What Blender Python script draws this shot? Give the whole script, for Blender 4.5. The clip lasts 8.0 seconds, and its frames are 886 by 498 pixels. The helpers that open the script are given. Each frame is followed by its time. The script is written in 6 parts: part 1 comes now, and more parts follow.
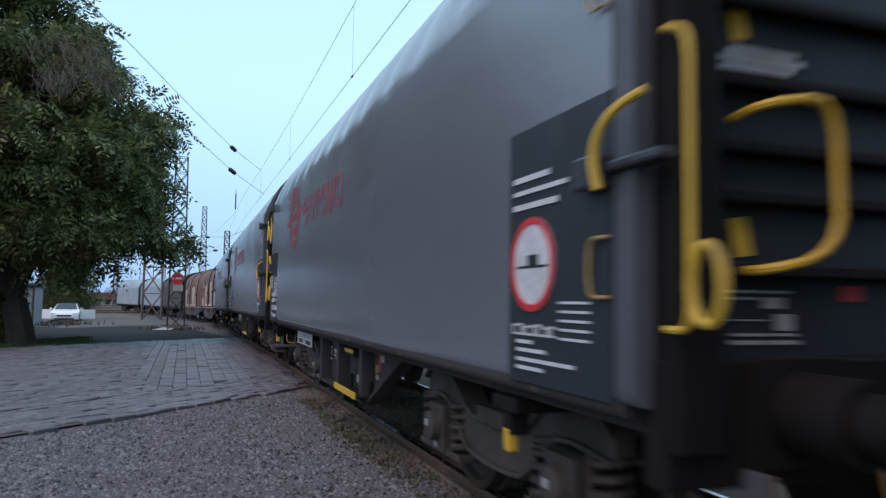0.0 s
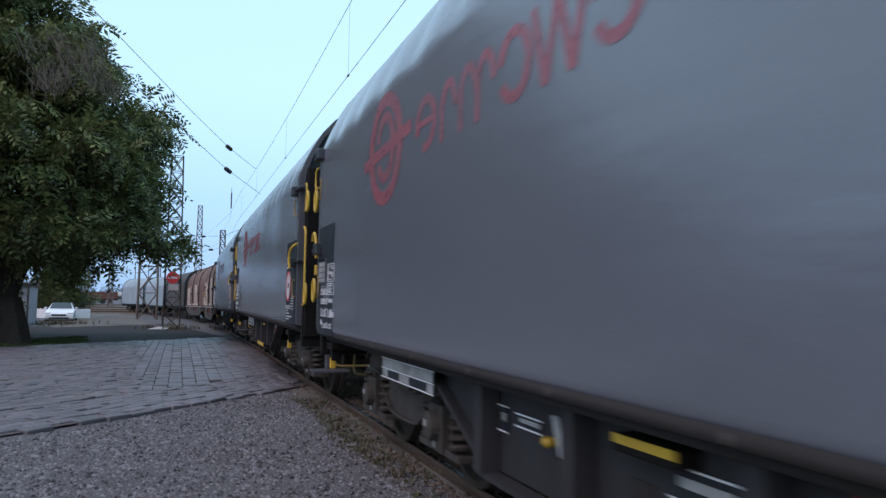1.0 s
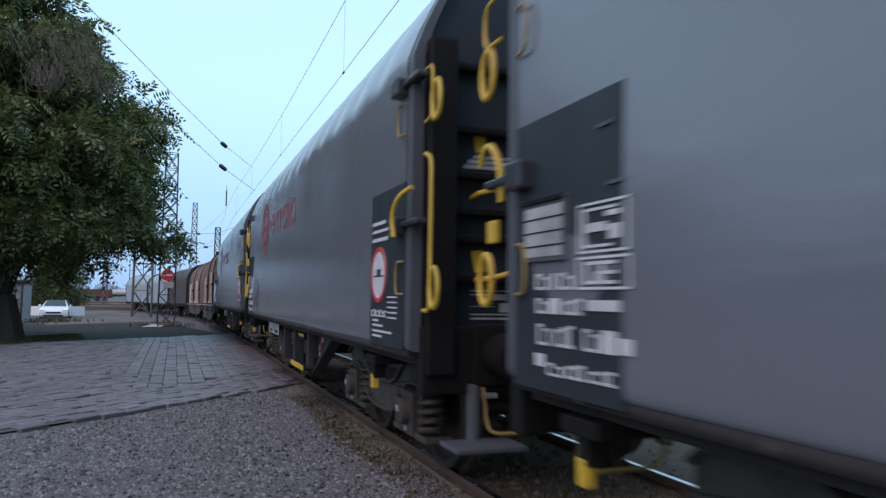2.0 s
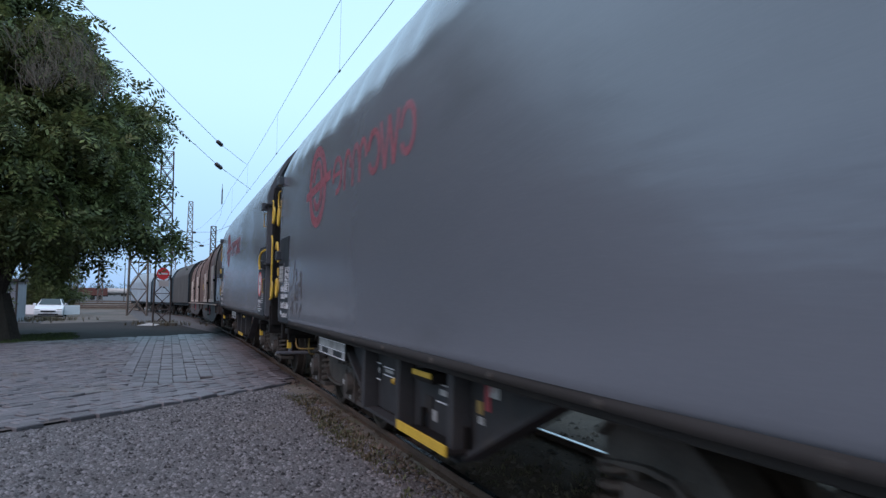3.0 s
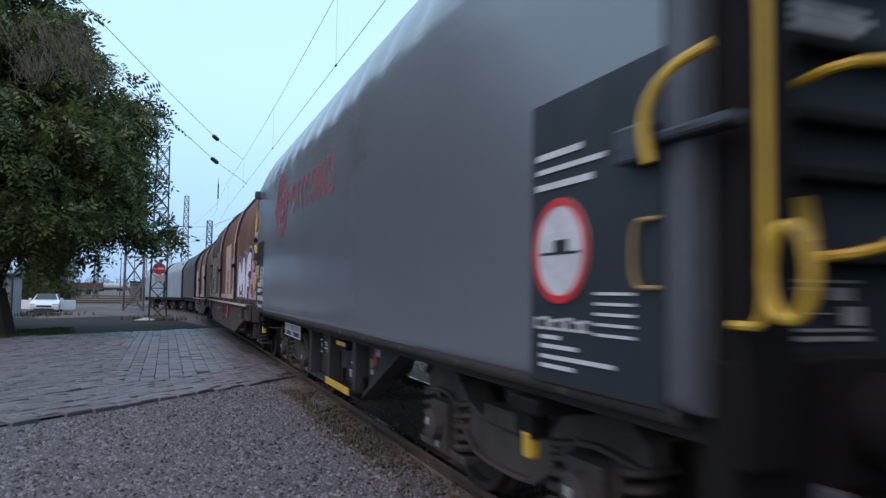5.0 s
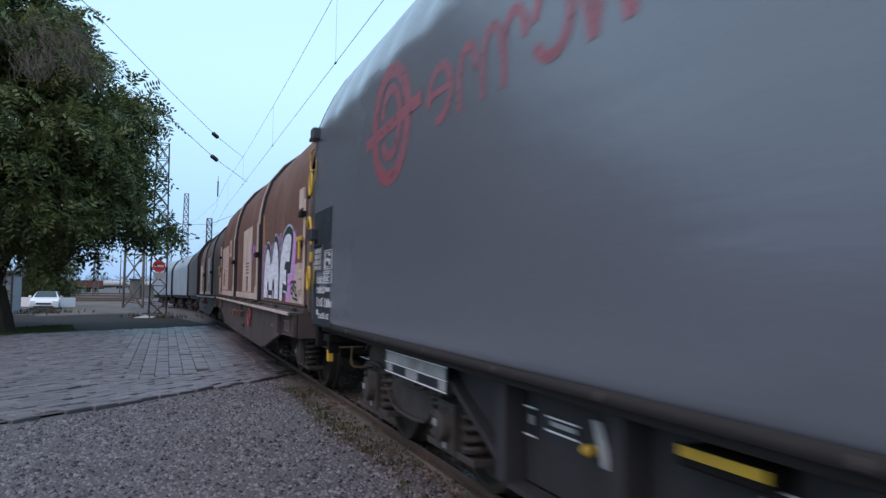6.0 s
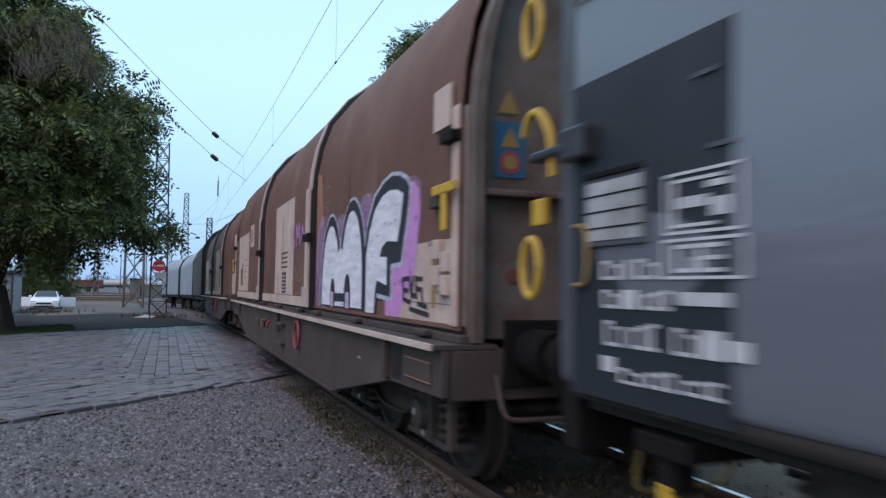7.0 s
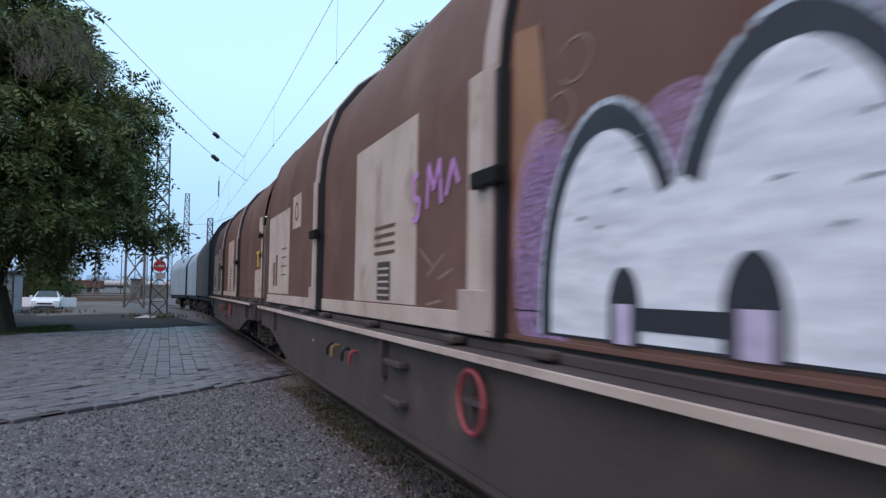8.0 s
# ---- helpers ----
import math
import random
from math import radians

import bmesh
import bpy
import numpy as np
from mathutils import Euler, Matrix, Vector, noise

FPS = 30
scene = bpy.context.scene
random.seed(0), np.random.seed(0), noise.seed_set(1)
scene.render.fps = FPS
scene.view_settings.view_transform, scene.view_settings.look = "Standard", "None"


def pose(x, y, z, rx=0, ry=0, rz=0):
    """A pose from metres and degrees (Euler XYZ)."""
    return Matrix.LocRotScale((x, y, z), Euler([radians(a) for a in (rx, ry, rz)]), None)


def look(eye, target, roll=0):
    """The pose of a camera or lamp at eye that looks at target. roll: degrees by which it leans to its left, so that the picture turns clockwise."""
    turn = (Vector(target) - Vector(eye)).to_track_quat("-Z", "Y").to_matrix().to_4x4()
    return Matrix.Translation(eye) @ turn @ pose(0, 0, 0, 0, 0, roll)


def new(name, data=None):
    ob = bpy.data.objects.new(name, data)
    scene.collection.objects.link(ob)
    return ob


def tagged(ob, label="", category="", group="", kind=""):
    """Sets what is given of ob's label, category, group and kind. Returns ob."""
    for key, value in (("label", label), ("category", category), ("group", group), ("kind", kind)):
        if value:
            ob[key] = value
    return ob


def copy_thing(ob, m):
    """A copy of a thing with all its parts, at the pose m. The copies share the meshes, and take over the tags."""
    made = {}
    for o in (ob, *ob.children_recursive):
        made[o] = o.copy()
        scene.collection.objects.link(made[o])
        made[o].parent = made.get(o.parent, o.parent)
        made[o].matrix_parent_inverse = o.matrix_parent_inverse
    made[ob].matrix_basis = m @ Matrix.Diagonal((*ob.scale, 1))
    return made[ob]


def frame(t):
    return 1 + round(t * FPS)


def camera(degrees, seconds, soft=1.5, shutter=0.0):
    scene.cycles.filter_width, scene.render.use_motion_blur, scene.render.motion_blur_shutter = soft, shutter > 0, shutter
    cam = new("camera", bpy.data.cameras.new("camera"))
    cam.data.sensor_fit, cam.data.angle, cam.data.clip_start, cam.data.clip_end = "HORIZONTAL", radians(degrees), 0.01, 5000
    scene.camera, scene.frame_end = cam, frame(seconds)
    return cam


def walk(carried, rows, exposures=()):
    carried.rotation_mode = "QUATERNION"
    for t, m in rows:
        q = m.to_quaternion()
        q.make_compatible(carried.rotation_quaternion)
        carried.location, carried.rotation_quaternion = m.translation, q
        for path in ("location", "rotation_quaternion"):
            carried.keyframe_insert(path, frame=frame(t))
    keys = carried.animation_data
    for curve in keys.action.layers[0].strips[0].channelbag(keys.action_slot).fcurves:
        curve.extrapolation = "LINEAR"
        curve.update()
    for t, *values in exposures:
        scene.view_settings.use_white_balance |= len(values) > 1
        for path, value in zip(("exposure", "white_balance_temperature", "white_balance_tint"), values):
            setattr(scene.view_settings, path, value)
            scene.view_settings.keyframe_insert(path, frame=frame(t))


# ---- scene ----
# World: x to the side of the track, y along it away from the eye, z up; the track's centre line is at x = 2.85.
EYE = (0.0, 0.0, 1.42)
TURNS = [(0, 19.6, 4.12), (0.5, 19.7, 4.03), (1, 19.92, 4.07), (1.5, 20.11, 3.97), (3, 20.6, 3.78), (3.5, 20.71, 3.7),
         (4, 20.78, 3.58), (4.5, 20.85, 3.47), (6, 20.9, 3.18), (6.5, 20.88, 3.12), (7, 20.89, 3.15), (7.5, 20.88, 3.17), (8, 20.84, 3.17)]


def aim(yaw, pitch):
    a, b = radians(yaw), radians(pitch)
    way = Vector((math.sin(a) * math.cos(b), math.cos(a) * math.cos(b), math.sin(b)))
    return look(EYE, Vector(EYE) + way * 10, 0.84)


cam = camera(63.04, 8.0, 1.4, 0.5)
walk(cam, [(t, aim(a, b)) for t, a, b in TURNS])

# ---- light: an evening sky after the sun has gone low behind the yard ----
world = bpy.data.worlds.new("sky")
scene.world = world
world.use_nodes = True
wn, wl = world.node_tree.nodes, world.node_tree.links
sky = wn.new("ShaderNodeTexSky")
sky.sky_type, sky.sun_disc = "NISHITA", False
sky.sun_elevation, sky.sun_rotation = radians(14), radians(236)
sky.air_density, sky.dust_density, sky.ozone_density = 1.0, 1.2, 2.0
tint = wn.new("ShaderNodeMix")
tint.data_type = "RGBA"
tint.inputs["Factor"].default_value = 0.62
lift, rise, haze = wn.new("ShaderNodeTexCoord"), wn.new("ShaderNodeSeparateXYZ"), wn.new("ShaderNodeMapRange")
shade = wn.new("ShaderNodeMix")
shade.data_type = "RGBA"
shade.inputs["A"].default_value, shade.inputs["B"].default_value = (4.0, 7.0, 12.2, 1), (7.75, 11.75, 15.5, 1)
haze.inputs["From Min"].default_value, haze.inputs["From Max"].default_value = 0.0, 0.3
haze.interpolation_type = "SMOOTHSTEP"
wl.new(lift.outputs["Generated"], rise.inputs["Vector"])
wl.new(rise.outputs["Z"], haze.inputs["Value"])
wl.new(haze.outputs["Result"], shade.inputs["Factor"])
wl.new(shade.outputs["Result"], tint.inputs["B"])
wl.new(sky.outputs["Color"], tint.inputs["A"])
wl.new(tint.outputs["Result"], wn["Background"].inputs["Color"])
wn["Background"].inputs["Strength"].default_value = 0.12
sun = new("sun", bpy.data.lights.new("sun", "SUN"))
sun.data.energy, sun.data.angle, sun.data.color = 1.45, radians(40), (1.0, 0.62, 0.62)
sun.matrix_basis = look((-30, -10, 42), (0, 10, 0))
scene.view_settings.exposure = 0.0


# ---- materials ----
def material(name, color, rough=0.7, metal=0.0, spot=None, scale=3.0, amount=0.4, grain=40.0, grain_amount=0.25, bump=0.2, bump_scale=60.0,
             dirt=None, dirt_scale=0.9, dirt_cut=0.55, vary=0.0, spec=0.5, stretch=(1, 1, 1), rough_vary=0.15):
    m = bpy.data.materials.new(name)
    m.use_nodes = True
    n, l = m.node_tree.nodes, m.node_tree.links
    b = n["Principled BSDF"]
    co = n.new("ShaderNodeTexCoord")
    mp = n.new("ShaderNodeMapping")
    mp.inputs["Scale"].default_value = stretch
    l.new(co.outputs["Object"], mp.inputs["Vector"])

    def tex(s, detail=5.0):
        t = n.new("ShaderNodeTexNoise")
        t.inputs["Scale"].default_value, t.inputs["Detail"].default_value = s, detail
        l.new(mp.outputs["Vector"], t.inputs["Vector"])
        return t

    def ramp(src, lo, hi):
        r = n.new("ShaderNodeMapRange")
        r.inputs["From Min"].default_value, r.inputs["From Max"].default_value = lo, hi
        l.new(src, r.inputs["Value"])
        return r.outputs["Result"]

    def mix(a, bcol, fac):
        x = n.new("ShaderNodeMix")
        x.data_type = "RGBA"
        if isinstance(a, tuple):
            x.inputs["A"].default_value = (*a, 1)
        else:
            l.new(a, x.inputs["A"])
        x.inputs["B"].default_value = (*bcol, 1)
        if isinstance(fac, float):
            x.inputs["Factor"].default_value = fac
        else:
            l.new(fac, x.inputs["Factor"])
        return x.outputs["Result"]

    def times(a, k):
        x = n.new("ShaderNodeMath")
        x.operation = "MULTIPLY"
        l.new(a, x.inputs[0])
        x.inputs[1].default_value = k
        return x.outputs[0]

    spot = spot or tuple(c * 0.55 for c in color)
    big, fine = tex(scale), tex(grain, 3)
    c = mix(color, spot, times(ramp(big.outputs["Fac"], 0.35, 0.68), amount))
    c = mix(c, tuple(min(1, k * 1.5 + 0.02) for k in color), times(ramp(fine.outputs["Fac"], 0.45, 0.75), grain_amount))
    if dirt:
        d = tex(dirt_scale, 8)
        c = mix(c, dirt, times(ramp(d.outputs["Fac"], dirt_cut, dirt_cut + 0.18), 0.8))
    if vary:
        oi, ge = n.new("ShaderNodeObjectInfo"), n.new("ShaderNodeNewGeometry")
        add = n.new("ShaderNodeMath")
        add.operation = "ADD"
        l.new(oi.outputs["Random"], add.inputs[0])
        l.new(ge.outputs["Random Per Island"], add.inputs[1])
        fr = n.new("ShaderNodeMath")
        fr.operation = "FRACT"
        l.new(add.outputs[0], fr.inputs[0])
        hs = n.new("ShaderNodeHueSaturation")
        r = n.new("ShaderNodeMapRange")
        r.inputs["To Min"].default_value, r.inputs["To Max"].default_value = 1 - vary, 1 + vary
        l.new(fr.outputs[0], r.inputs["Value"])
        l.new(r.outputs["Result"], hs.inputs["Value"])
        l.new(c, hs.inputs["Color"])
        c = hs.outputs["Color"]
    l.new(c, b.inputs["Base Color"])
    rr = n.new("ShaderNodeMapRange")
    rr.inputs["To Min"].default_value, rr.inputs["To Max"].default_value = max(0.03, rough - rough_vary), min(1, rough + rough_vary)
    l.new(big.outputs["Fac"], rr.inputs["Value"])
    l.new(rr.outputs["Result"], b.inputs["Roughness"])
    b.inputs["Metallic"].default_value = metal
    b.inputs["Specular IOR Level"].default_value = spec
    if bump:
        bt = tex(bump_scale, 4)
        bn = n.new("ShaderNodeBump")
        bn.inputs["Strength"].default_value, bn.inputs["Distance"].default_value = bump, 0.02
        l.new(bt.outputs["Fac"], bn.inputs["Height"])
        l.new(bn.outputs["Normal"], b.inputs["Normal"])
    return m


TARP = material("grey_tarpaulin", (0.131, 0.139, 0.163), 0.23, 0, (0.107, 0.116, 0.138), 0.55, 0.7, 90, 0.12, 0.34, 2.0, (0.085, 0.09, 0.1), 0.7, 0.6, stretch=(1, 0.45, 1.7), rough_vary=0.07, spec=1.0)
SILLGREY = material("grimy_sill", (0.034, 0.03, 0.029), 0.75, 0, (0.025, 0.022, 0.02), 0.6, 0.7, 40, 0.2, 0.15, 3.0, (0.05, 0.04, 0.033), 1.6, 0.6, spec=0.2)
LATCH = material("blued_latch_steel", (0.05, 0.053, 0.062), 0.35, 0.4, (0.03, 0.03, 0.033), 6, 0.6, 60, 0.2, 0.1, 40)
BRIGHT = material("white_ruled_paint", (0.8, 0.8, 0.82), 0.5, 0, (0.65, 0.65, 0.67), 9, 0.5, 80, 0.1, 0.0)
TARP_PALE = material("pale_tarpaulin", (0.25, 0.29, 0.33), 0.5, 0, (0.17, 0.19, 0.21), 0.6, 0.6, 60, 0.15, 0.12, 2.0)
TARP_DUSK = material("dull_tarpaulin", (0.055, 0.045, 0.04), 0.8, 0, (0.04, 0.032, 0.028), 0.6, 0.6, 60, 0.15, 0.12, 2.0)
PANEL = material("charcoal_panel_paint", (0.022, 0.027, 0.033), 0.5, 0, None, 3, 0.4, 80, 0.1, 0.06, 60, (0.045, 0.045, 0.05), 2.0, 0.62, spec=0.3)
FRAME = material("black_frame_paint", (0.01, 0.0093, 0.0092), 0.6, 0, (0.013, 0.011, 0.01), 2.5, 0.6, 50, 0.06, 0.15, 50, (0.02, 0.016, 0.0135), 3.0, 0.64, spec=0.12)
UNDER = material("charcoal_underframe", (0.034, 0.034, 0.037), 0.6, 0, (0.024, 0.022, 0.022), 2.0, 0.7, 50, 0.15, 0.15, 40, (0.05, 0.042, 0.036), 2.6, 0.6, spec=0.3)
POST = material("grey_post_paint", (0.07, 0.073, 0.086), 0.5, 0, (0.045, 0.046, 0.05), 4, 0.5, 60, 0.15, 0.08, 60, (0.06, 0.05, 0.045), 2.5, 0.62)
BOGIE = material("dirty_cast_steel", (0.06, 0.051, 0.045), 0.75, 0.1, (0.022, 0.019, 0.017), 4, 0.7, 40, 0.3, 0.4, 40, (0.085, 0.06, 0.042), 3.0, 0.58)
WHEEL = material("worn_wheel_steel", (0.075, 0.06, 0.05), 0.55, 0.5, (0.03, 0.025, 0.022), 6, 0.6, 50, 0.2, 0.2, 60)
TREAD = material("polished_tread", (0.35, 0.34, 0.33), 0.25, 1.0, None, 6, 0.3, 80, 0.2, 0.03)
YELLOW = material("yellow_handrail_paint", (0.56, 0.365, 0.035), 0.45, 0, (0.4, 0.24, 0.03), 6, 0.6, 60, 0.15, 0.05, 60, (0.12, 0.08, 0.04), 5.0, 0.64)
WHITE = material("white_marking", (0.55, 0.56, 0.58), 0.6, 0, (0.34, 0.34, 0.35), 14, 0.6, 90, 0.1, 0.0, dirt=(0.3, 0.29, 0.28), dirt_scale=6, dirt_cut=0.6)
PLATE = material("grimy_aluminium_plate", (0.5, 0.5, 0.5), 0.45, 0.3, (0.25, 0.24, 0.23), 5, 0.7, 60, 0.2, 0.1, 50, (0.16, 0.14, 0.12), 4, 0.55)
RED = material("faded_red_print", (0.3, 0.075, 0.095), 0.4, 0, (0.2, 0.08, 0.1), 3, 0.8, 50, 0.1, 0.03)
SIGNRED = material("red_sign_paint", (0.55, 0.03, 0.035), 0.45, 0, None, 4, 0.3, 50, 0.1, 0.0)
SIGNBLUE = material("blue_sign_paint", (0.035, 0.12, 0.22), 0.45, 0, None, 4, 0.4, 50, 0.1, 0.0)
BLACK = material("black_paint_and_gap_shade", (0.012, 0.012, 0.014), 0.5, 0, None, 4, 0.3, 50, 0.1, 0.0)
BROWN = material("brown_hood_paint", (0.152, 0.086, 0.066), 0.7, 0, (0.11, 0.055, 0.042), 0.8, 0.8, 60, 0.15, 0.1, 5.0, (0.21, 0.13, 0.095), 1.1, 0.57, spec=0.2)
BROWNSILL = material("grimy_brown_sill", (0.059, 0.043, 0.039), 0.75, 0, (0.037, 0.027, 0.024), 1.5, 0.7, 50, 0.2, 0.15, 30, (0.12, 0.085, 0.065), 2.0, 0.6)
DUSTY = material("chalky_worn_paint", (0.5, 0.41, 0.35), 0.75, 0, (0.36, 0.27, 0.22), 2.5, 0.7, 60, 0.2, 0.1, 30, (0.2, 0.12, 0.09), 2.2, 0.58)
RUSTWALL = material("rusty_grey_end_wall", (0.145, 0.124, 0.11), 0.7, 0, (0.085, 0.06, 0.048), 2.6, 0.9, 50, 0.2, 0.15, 30, (0.085, 0.045, 0.033), 3.2, 0.53, spec=0.3)
SPRAYWHITE = material("white_spray_paint", (0.76, 0.78, 0.83), 0.5, 0, (0.5, 0.52, 0.58), 6, 0.8, 40, 0.1, 0.0, stretch=(1, 0.6, 3))
OCHRE = material("tarnished_ochre_paint", (0.3, 0.2, 0.06), 0.6, 0, (0.15, 0.1, 0.04), 8, 0.6, 60, 0.1, 0.0)
HANDRED = material("faded_red_paint", (0.3, 0.05, 0.06), 0.6, 0, (0.2, 0.04, 0.045), 8, 0.6, 60, 0.1, 0.0)
HOOPBROWN = material("rubbed_hoop_paint", (0.44, 0.35, 0.31), 0.6, 0, (0.3, 0.21, 0.18), 3.0, 0.6, 60, 0.2, 0.1, 30)
RUSTPATCH = material("orange_brown_primer", (0.31, 0.16, 0.085), 0.7, 0, (0.2, 0.1, 0.06), 3, 0.6, 60, 0.2, 0.1, 30)
# Black parts and print; also the painted shade of gaps and a sill pocket.
SPRAYPINK = material("violet_spray_paint", (0.52, 0.25, 0.54), 0.6, 0, (0.44, 0.2, 0.44), 5, 0.6, 40, 0.1, 0.0)
OVERWHITE = material("lilac_white_spray", (0.55, 0.48, 0.62), 0.6, 0, (0.3, 0.25, 0.36), 8, 0.7, 40, 0.1, 0.0)
SPRAYBLACK = material("black_spray_paint", (0.025, 0.026, 0.035), 0.5, 0, None, 3, 0.4, 40, 0.1, 0.0)
CHALK = material("faint_chalk", (0.27, 0.19, 0.155), 0.8, 0, (0.2, 0.13, 0.1), 5, 0.7, 40, 0.1, 0.0)
HALO = material("pale_blue_spray", (0.6, 0.68, 0.76), 0.6, 0, (0.48, 0.54, 0.62), 6, 0.7, 40, 0.1, 0.0)
OVERSPRAY = material("violet_overspray", (0.6, 0.4, 0.66), 0.7, 0, (0.5, 0.32, 0.56), 6, 0.7, 40, 0.1, 0.0)


def speckle(m, scale, lo, hi):
    """Breaks a coat of paint up into droplets."""
    n, l = m.node_tree.nodes, m.node_tree.links
    t, r = n.new("ShaderNodeTexNoise"), n.new("ShaderNodeMapRange")
    t.inputs["Scale"].default_value, t.inputs["Detail"].default_value = scale, 6.0
    r.inputs["From Min"].default_value, r.inputs["From Max"].default_value = lo, hi
    c = n.new("ShaderNodeTexCoord")
    l.new(c.outputs["Object"], t.inputs["Vector"])
    l.new(t.outputs["Fac"], r.inputs["Value"])
    l.new(r.outputs["Result"], n["Principled BSDF"].inputs["Alpha"])


speckle(OVERSPRAY, 90, 0.4, 1.0)
speckle(HALO, 25, 0.1, 0.8)
SMUDGE = material("brown_graffiti_smear", (0.09, 0.058, 0.052), 0.5, 0, (0.11, 0.1, 0.106), 4, 0.8, 40, 0.1, 0.0)
RAIL = material("rusty_rail_side", (0.085, 0.055, 0.042), 0.85, 0.1, (0.05, 0.033, 0.026), 5, 0.6, 60, 0.3, 0.3, 60)
GRAVEL = material("trodden_grit_ground", (0.102, 0.099, 0.102), 0.95, 0, (0.08, 0.072, 0.07), 1.1, 0.7, 48, 0.7, 1.0, 30, (0.15, 0.135, 0.12), 0.35, 0.55, spec=0.2)
STONE = material("grit_stones", (0.124, 0.12, 0.126), 0.85, 0, (0.085, 0.077, 0.077), 6, 0.6, 60, 0.2, 0.3, 50, vary=0.8, spec=0.2)
TRACKSTONE = material("rust_stained_ballast", (0.125, 0.098, 0.08), 0.9, 0, (0.075, 0.058, 0.047), 6, 0.6, 60, 0.2, 0.3, 50, vary=0.5, spec=0.2)
SOIL = material("brown_track_soil", (0.115, 0.082, 0.06), 0.95, 0, (0.065, 0.047, 0.035), 2, 0.7, 40, 0.4, 0.8, 30, (0.11, 0.09, 0.07), 1.2, 0.55, spec=0.2)
SETT = material("granite_setts", (0.132, 0.12, 0.128), 0.55, 0, (0.095, 0.086, 0.094), 3, 0.6, 60, 0.25, 0.5, 26, (0.16, 0.14, 0.13), 0.6, 0.55, vary=0.22)
PAVER = material("worn_paving_slabs", (0.134, 0.122, 0.13), 0.5, 0, (0.1, 0.091, 0.102), 2, 0.6, 60, 0.2, 0.45, 24, (0.09, 0.08, 0.078), 0.9, 0.52, vary=0.24)
speckle(SPRAYPINK, 14, 0.1, 0.45)
speckle(SMUDGE, 9, 0.38, 0.85)
speckle(RED, 24, 0.22, 0.45)
DUST = material("dusty_yard_lane", (0.14, 0.118, 0.1), 0.95, 0, (0.06, 0.056, 0.055), 0.4, 0.7, 30, 0.3, 0.4, 20, (0.07, 0.075, 0.055), 0.2, 0.55, spec=0.2)
JOINT = material("dirt_joints", (0.1, 0.09, 0.088), 0.95, 0, (0.07, 0.062, 0.06), 3, 0.6, 60, 0.4, 0.6, 40, spec=0.1)
ASPHALT = material("old_dark_asphalt", (0.036, 0.033, 0.032), 0.97, 0, (0.028, 0.026, 0.026), 0.5, 0.7, 60, 0.3, 0.4, 60, (0.06, 0.053, 0.047), 0.25, 0.56, spec=0.1)
GRASS = material("yard_grass", (0.06, 0.085, 0.028), 0.8, 0, (0.035, 0.042, 0.018), 1.2, 0.6, 30, 0.3, 0.0, vary=0.4, spec=0.2)
VERGEGRASS = material("trodden_weeds", (0.088, 0.108, 0.052), 0.8, 0, (0.075, 0.07, 0.042), 1.5, 0.7, 30, 0.3, 0.0, vary=0.4, spec=0.2)
DRYGRASS = material("dry_weeds", (0.12, 0.1, 0.065), 0.85, 0, (0.05, 0.05, 0.028), 1.2, 0.6, 30, 0.3, 0.0, vary=0.4, spec=0.2)
VERGE = material("verge_soil", (0.145, 0.128, 0.112), 0.95, 0, (0.1, 0.088, 0.076), 3, 0.7, 60, 0.5, 0.8, 40, (0.075, 0.08, 0.045), 1.6, 0.5, spec=0.15)
LEAF = material("ash_green_leaf", (0.125, 0.15, 0.052), 0.5, 0, (0.06, 0.068, 0.028), 0.9, 0.9, 8, 0.4, 0.0, vary=0.6, spec=0.3)


def lucent(m, share):
    """Lets light through a thin leaf."""
    n, l = m.node_tree.nodes, m.node_tree.links
    b, t, x = n["Principled BSDF"], n.new("ShaderNodeBsdfTranslucent"), n.new("ShaderNodeMixShader")
    l.new(b.inputs["Base Color"].links[0].from_socket, t.inputs["Color"])
    x.inputs["Fac"].default_value = share
    l.new(b.outputs["BSDF"], x.inputs[1])
    l.new(t.outputs["BSDF"], x.inputs[2])
    l.new(x.outputs["Shader"], n["Material Output"].inputs["Surface"])


lucent(LEAF, 0.3)
POD = material("dry_seed_stalks", (0.15, 0.13, 0.105), 0.85, 0, (0.09, 0.075, 0.06), 1, 0.6, 20, 0.3, 0.0, vary=0.3, spec=0.1)
BARK = material("grey_bark", (0.05, 0.041, 0.034), 0.95, 0, (0.03, 0.025, 0.022), 3, 0.7, 30, 0.3, 0.6, 20, stretch=(1, 1, 0.3), spec=0.1)
MASTSTEEL = material("dark_lattice_steel", (0.05, 0.043, 0.042), 0.75, 0.2, (0.09, 0.055, 0.04), 2, 0.6, 30, 0.2, 0.1)
MASTPALE = material("weathered_lattice_steel", (0.17, 0.145, 0.13), 0.8, 0.1, (0.12, 0.08, 0.06), 2, 0.7, 30, 0.2, 0.1)
WIRE = material("copper_overhead_wire", (0.06, 0.07, 0.075), 0.6, 0.6, None, 4, 0.3, 30, 0.1, 0.0)
CERAMIC = material("brown_glazed_insulator", (0.03, 0.02, 0.018), 0.3, 0, None, 4, 0.3, 30, 0.1, 0.0)
CONCRETE = material("mossy_concrete", (0.13, 0.125, 0.115), 0.9, 0, (0.06, 0.065, 0.05), 1.5, 0.7, 40, 0.3, 0.4, 30)
PLASTER = material("pale_plaster", (0.27, 0.28, 0.31), 0.85, 0, (0.18, 0.18, 0.2), 1.2, 0.6, 40, 0.2, 0.2, 30)
